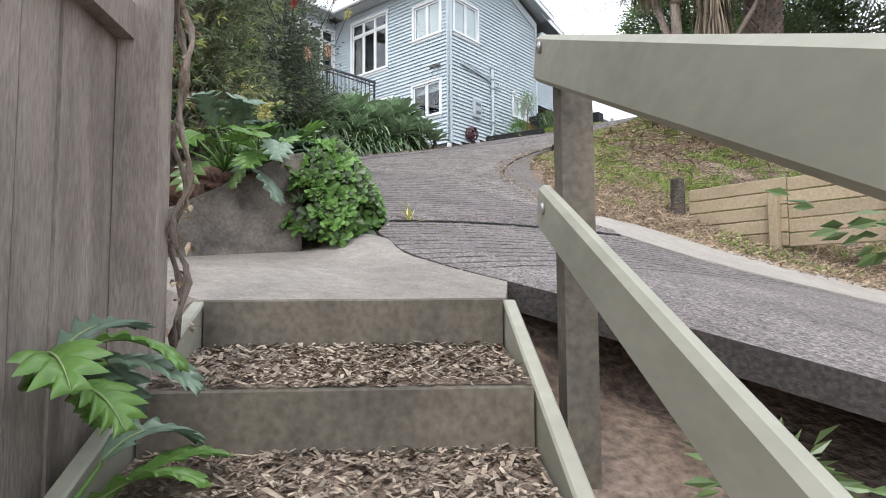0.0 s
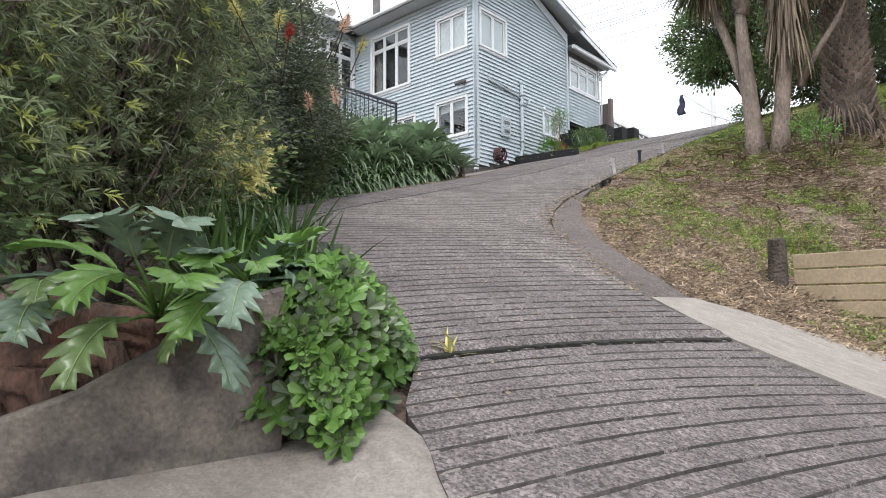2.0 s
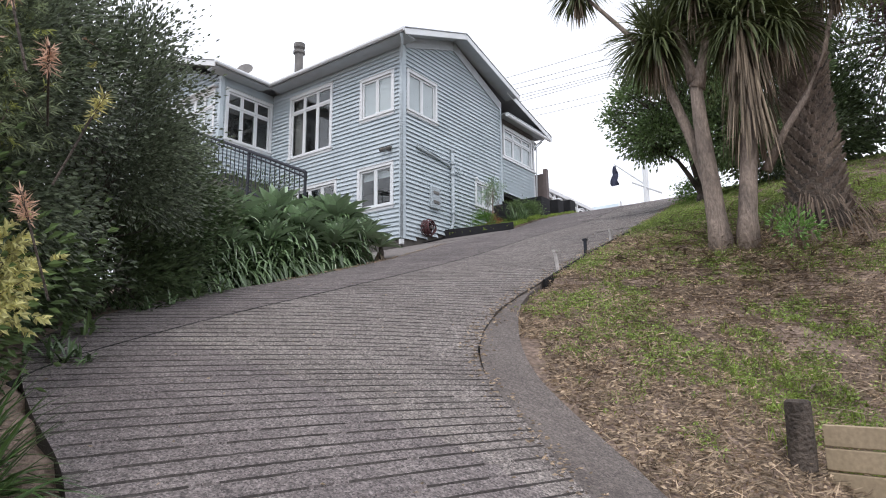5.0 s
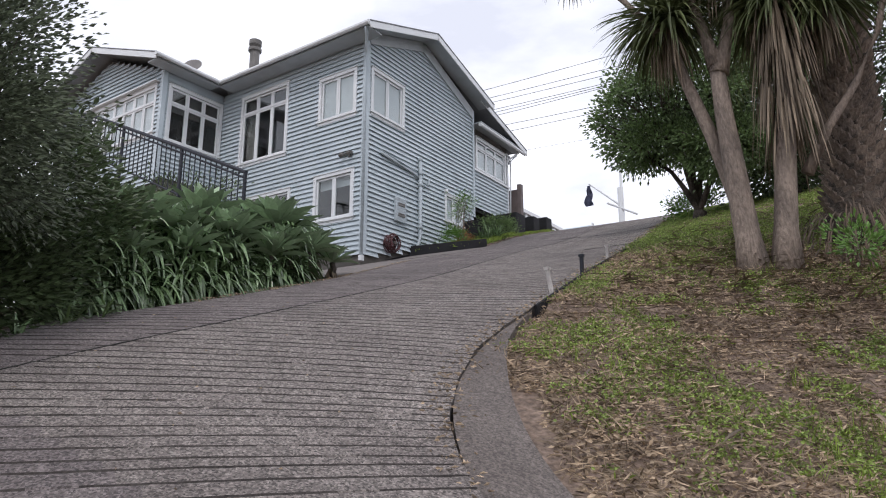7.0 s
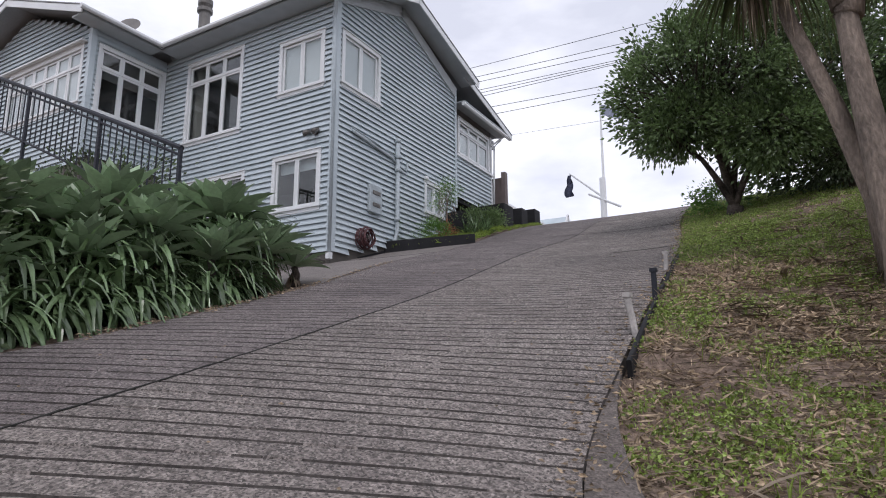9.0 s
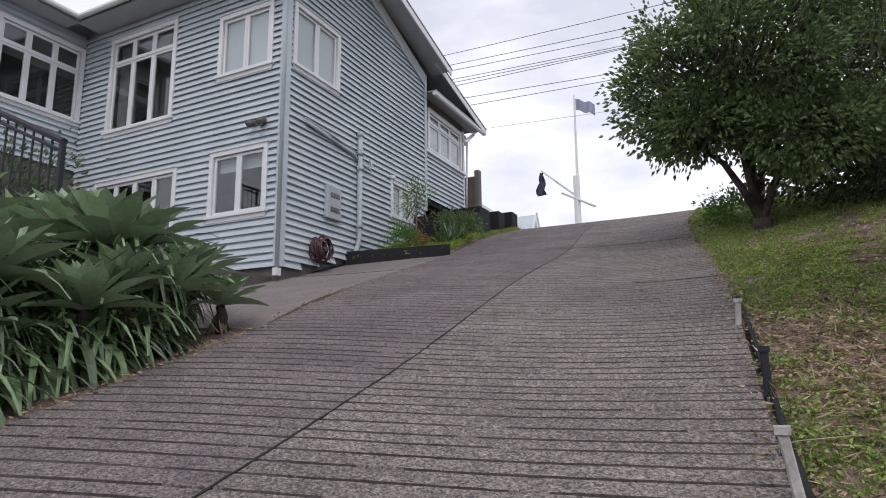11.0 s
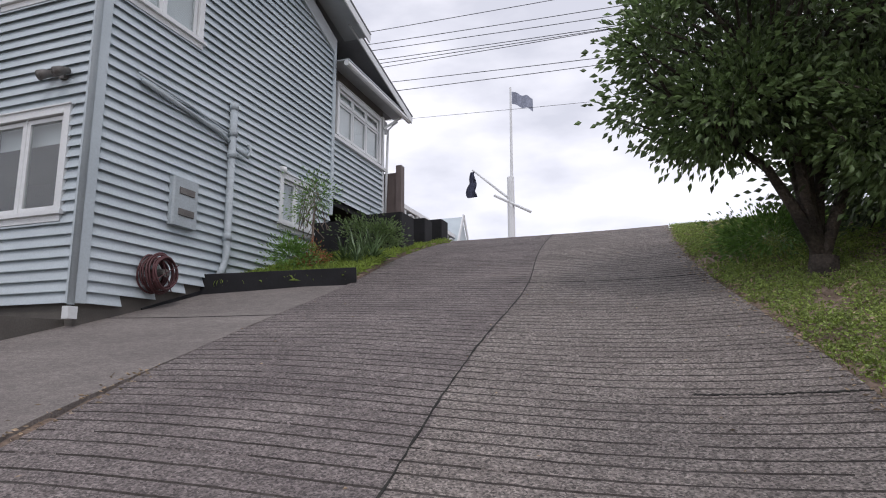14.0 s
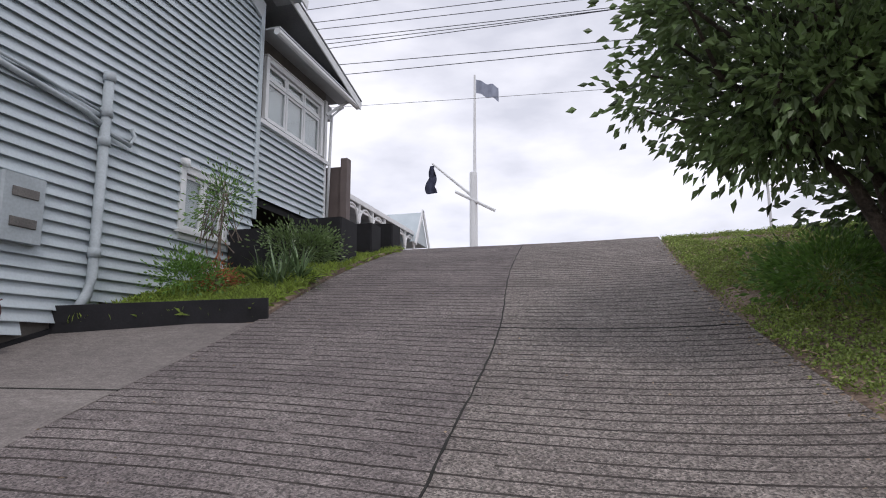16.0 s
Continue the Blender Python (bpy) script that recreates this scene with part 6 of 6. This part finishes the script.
part("trunk", Build().tube([(-11.25, 19.4, 7.5), (-11.2, 19.4, 8.2), (-11.22, 19.45, 9.1)], [.022, .018, .008], 6), "bark", yt, smooth=True)
p, d = clumpy(900, cs, od, .25)
leaves_mesh("foliage", p, d, .06, .022, "leaf_bright", yt)
rs = thing("rust_shrub", (-11.1, 19.2, 7.8), "low rusty red shrub in the planter bed", "shrub")
cs, od = shell(18, (-11.1, 19.25, 8.0), (.2, .25, .2), .3)
p, d = clumpy(500, cs, od, .15)
leaves_mesh("foliage", p, d, .05, .02, "terracotta", rs)
shrub("low_shrub", (-10.9, 21.0, 8.6), (.5, .8, .35), 2600, .06, .03, "leaf_mid", "low green shrub at the far end of the planter bed", .4, 40, .25, wood=False)
shrub("low_shrub", (-11.3, 19.0, 8.0), (.35, .5, .25), 1500, .05, .025, "leaf_bright", "low bright green plants against the house", .4, 30, .2, wood=False)
shrub("bank_shrub", (-4.9, 18.8, 7.8), (.5, .6, .35), 2200, .06, .03, "leaf_bright", "low bright shrub beside the tree on the bank", .4, 40, .25, wood=False)
shrub("bank_shrub", (-2.2, 11.4, 5.2), (.22, .2, .22), 350, .06, .03, "leaf_bright", "small yellow-green weed on the bank", .3, 14, .15, wood=False)
shrub("overhanging_shrub", (0.66, 2.12, 2.27), (.17, .17, .1), 130, .06, .022, "leaf_mid", "twiggy shrub with narrow leaves beyond the handrail", .3, 14, .14, wood=False)
shrub("overhanging_shrub", tuple(st(1.1, -.6, -.45)), (.14, .2, .16), 60, .08, .03, "leaf_mid", "small leafy shoots under the handrail", .3, 10, .12, wood=False)

# grass, weeds and litter
def scatter(n, xr, yr, fn):
    out = []
    while n:
        n -= 1
        x, y = rng.uniform(*xr), rng.uniform(*yr)
        w = fn(x, y)
        if w > 0 and rng.random() < w:
            out.append((x, y))
    return out


def bank(x, y):
    if inside_drive(x, y) or x < float(np.interp(y, [p[1] for p in RIGHT[4:]], [p[0] for p in RIGHT[4:]])) + .06:
        return 0
    if y < 9 and drive_edge_distance(x, y) < .55:
        return 0
    e = drive_edge_distance(x, y)
    patch = noise.noise(Vector((x * .9, y * .9, 1.5))) + .85 * noise.noise(Vector((x * 3.4, y * 3.4, 8)))
    w = .42 + 2.0 * patch
    if e < 1.2 and y > 9.5:
        w += .4
    if y > 13:
        w += .35
    if x > -3.6 and 8.4 < y < 11:
        w += .15
    if y < 8.6:
        w -= .55
    if math.hypot(x + 2.7, y - 12.1) < 1.5:
        w -= .7
    return w


pts = scatter(52000, (-5.9, 1.0), (7.3, 23.8), bank)
p = np.array([(x, y, soil_z(x, y)) for x, y in pts])
reps = 3
pp = np.repeat(p, reps, 0) + nrg.normal(size=(len(p) * reps, 3)) * np.array([.035, .035, 0])
dd = nrg.normal(size=(len(pp), 3)) * .55 + np.array([0, 0, .8])
g_ = leaves_mesh("bank_grass", pp, dd, .06, .012, "grass", fold=.1, droop=.25)
tagged(g_, "short patchy yellow-green grass on the bank", kind="stuff")
pp = np.repeat(p, 8, 0)
pp = pp + nrg.normal(size=(len(pp), 3)) * np.array([.045, .045, 0]) + np.array([0, 0, 1]) * nrg.uniform(.005, .05, (len(pp), 1))
dd = nrg.normal(size=(len(pp), 3)) * np.array([1, 1, .35]) + np.array([0, 0, .2])
tagged(leaves_mesh("bank_weeds", pp, dd, .024, .021, "leaf_creeper"), "mats of small round-leaved creeping weeds on the bank", kind="stuff")
def litter(x, y):
    if inside_drive(x, y) or (y < 8.5 and drive_edge_distance(x, y) < .5) or x < float(np.interp(y, [p_[1] for p_ in RIGHT[4:]], [p_[0] for p_ in RIGHT[4:]])) + .05:
        return 0
    return .6 + .8 * noise.noise(Vector((x * 1.3, y * 1.3, 4))) + (.4 if y < 9 else 0)


lit = scatter(120000, (-4.9, 0.6), (6.9, 13.6), litter) + scatter(26000, (-5.9, 1.0), (13.6, 23), litter)
p = np.array([(x, y, soil_z(x, y) + .010 + .045 * rng.random() ** 2) for x, y in lit])
dd = nrg.normal(size=(len(p), 3)) * np.array([1, 1, .35])
long_ = nrg.random(len(p)) < .5
tagged(leaves_mesh("dry_litter", p, dd, np.where(long_, .11, .045), np.where(long_, .009, .02), "dead_leaf", fold=.15), "dry leaf and twig litter on the bank", kind="stuff")
st_ = scatter(1500, (-4.9, -1.0), (8.3, 15.5), lambda x, y: .6) + scatter(2600, (-4.6, -1.2), (9.6, 13.6), lambda x, y: 1.1 - math.hypot(x + 2.9, y - 11.6) / 1.7)
b = Build()
for x, y in st_:
    if inside_drive(x, y) or drive_edge_distance(x, y) < .45:
        continue
    a = rng.uniform(0, 6.28)
    b.blade((x, y, soil_z(x, y) + .03), (math.cos(a), math.sin(a), .12), (0, 0, 1), rng.uniform(.25, .75), rng.uniform(.014, .036), .25, 3, .15)
tagged(b.make("fallen_straps", "dead_blade"), "long dry fallen strap leaves on the bank", kind="stuff")
gt_ = scatter(300, (-2.6, 0.8), (8.2, 9.6), lambda x, y: .5 + 1.5 * noise.noise(Vector((x * 2.2, y * 2.2, 6)))) + scatter(260, (-4.9, -1.5), (9.0, 14.0), lambda x, y: .15 + 1.8 * noise.noise(Vector((x * 1.4, y * 1.4, 3))))
b = Build()
for x, y in gt_:
    if drive_edge_distance(x, y) > .12:
        tuft(b, (x, y, soil_z(x, y)), 14, .17, .007, 1, 1.2, 3, (.6, 1.5), .1)
tagged(b.make("grass_tufts", "grass"), "longer bright green grass tufts on the bank", kind="stuff")
# edge debris along the drive
dp = []
for i in range(1500):
    s = rng.uniform(4, 15.6)
    q = catmull(RIGHT, s) if rng.random() < .7 else catmull(LEFT, rng.uniform(9, 12))
    sg = rng.gauss(0, .07)
    dp.append((q[0] + sg - .02, q[1] + rng.uniform(-.1, .1)))
p = np.array([(x, y, ground_z(x, y) + .038) for x, y in dp])
tagged(leaves_mesh("edge_debris", p, nrg.normal(size=(len(p), 3)) * np.array([1, 1, .15]), .04, .014, "dead_leaf"), "dry leaves and bits gathered along the drive edges", kind="stuff")
p = []
while len(p) < 260:
    s, u = rng.uniform(2, 15), rng.uniform(0, 1)
    x, y, z = drive_point(s, u)
    p.append((x, y, z + .006))
p = np.array(p)
tagged(leaves_mesh("fallen_leaves", p, nrg.normal(size=(len(p), 3)) * np.array([1, 1, .08]), .028, .012, "dead_leaf"), "scattered small leaves on the driveway", kind="stuff")
pts = scatter(5200, (-11.95, -10.0), (17.9, 24), lambda x, y: 1 if x < float(np.interp(y, [18.4, 20.9, 24.6], [-10.15, -10.38, -10.5])) and y > 17.95 + (x + 12) * .35 else 0)
p = np.array([(x, y, ground_z(x, y) + (.1 if y < 21 else .02)) for x, y in pts])
pp = np.repeat(p, 6, 0) + nrg.normal(size=(len(p) * 6, 3)) * np.array([.04, .04, 0])
tagged(leaves_mesh("planter_grass", pp, nrg.normal(size=(len(pp), 3)) * .5 + np.array([0, 0, .9]), .14, .016, "grass", fold=.1, droop=.3), "long unmown grass in the planter bed", kind="stuff")
gsheet = [(-12.0, 17.95), (-11.9, 21), (-11.8, 24)], [(-10.08, 18.6), (-10.36, 21), (-10.45, 24)]
sheet("planter_soil", *gsheet, "soil", "dark soil of the planting bed", 0.06, 20, 6)
b = Build()
tuft(b, (-2.35, 3.95, 2.65), 12, .16, .02, 1, .4, 3)
sprig = thing("dry_sprig", (-2.3, 3.75, 2.6), "small yellowed sprig over the drive crack", "weed")
part("leaves", b, "flower_yellow", sprig)
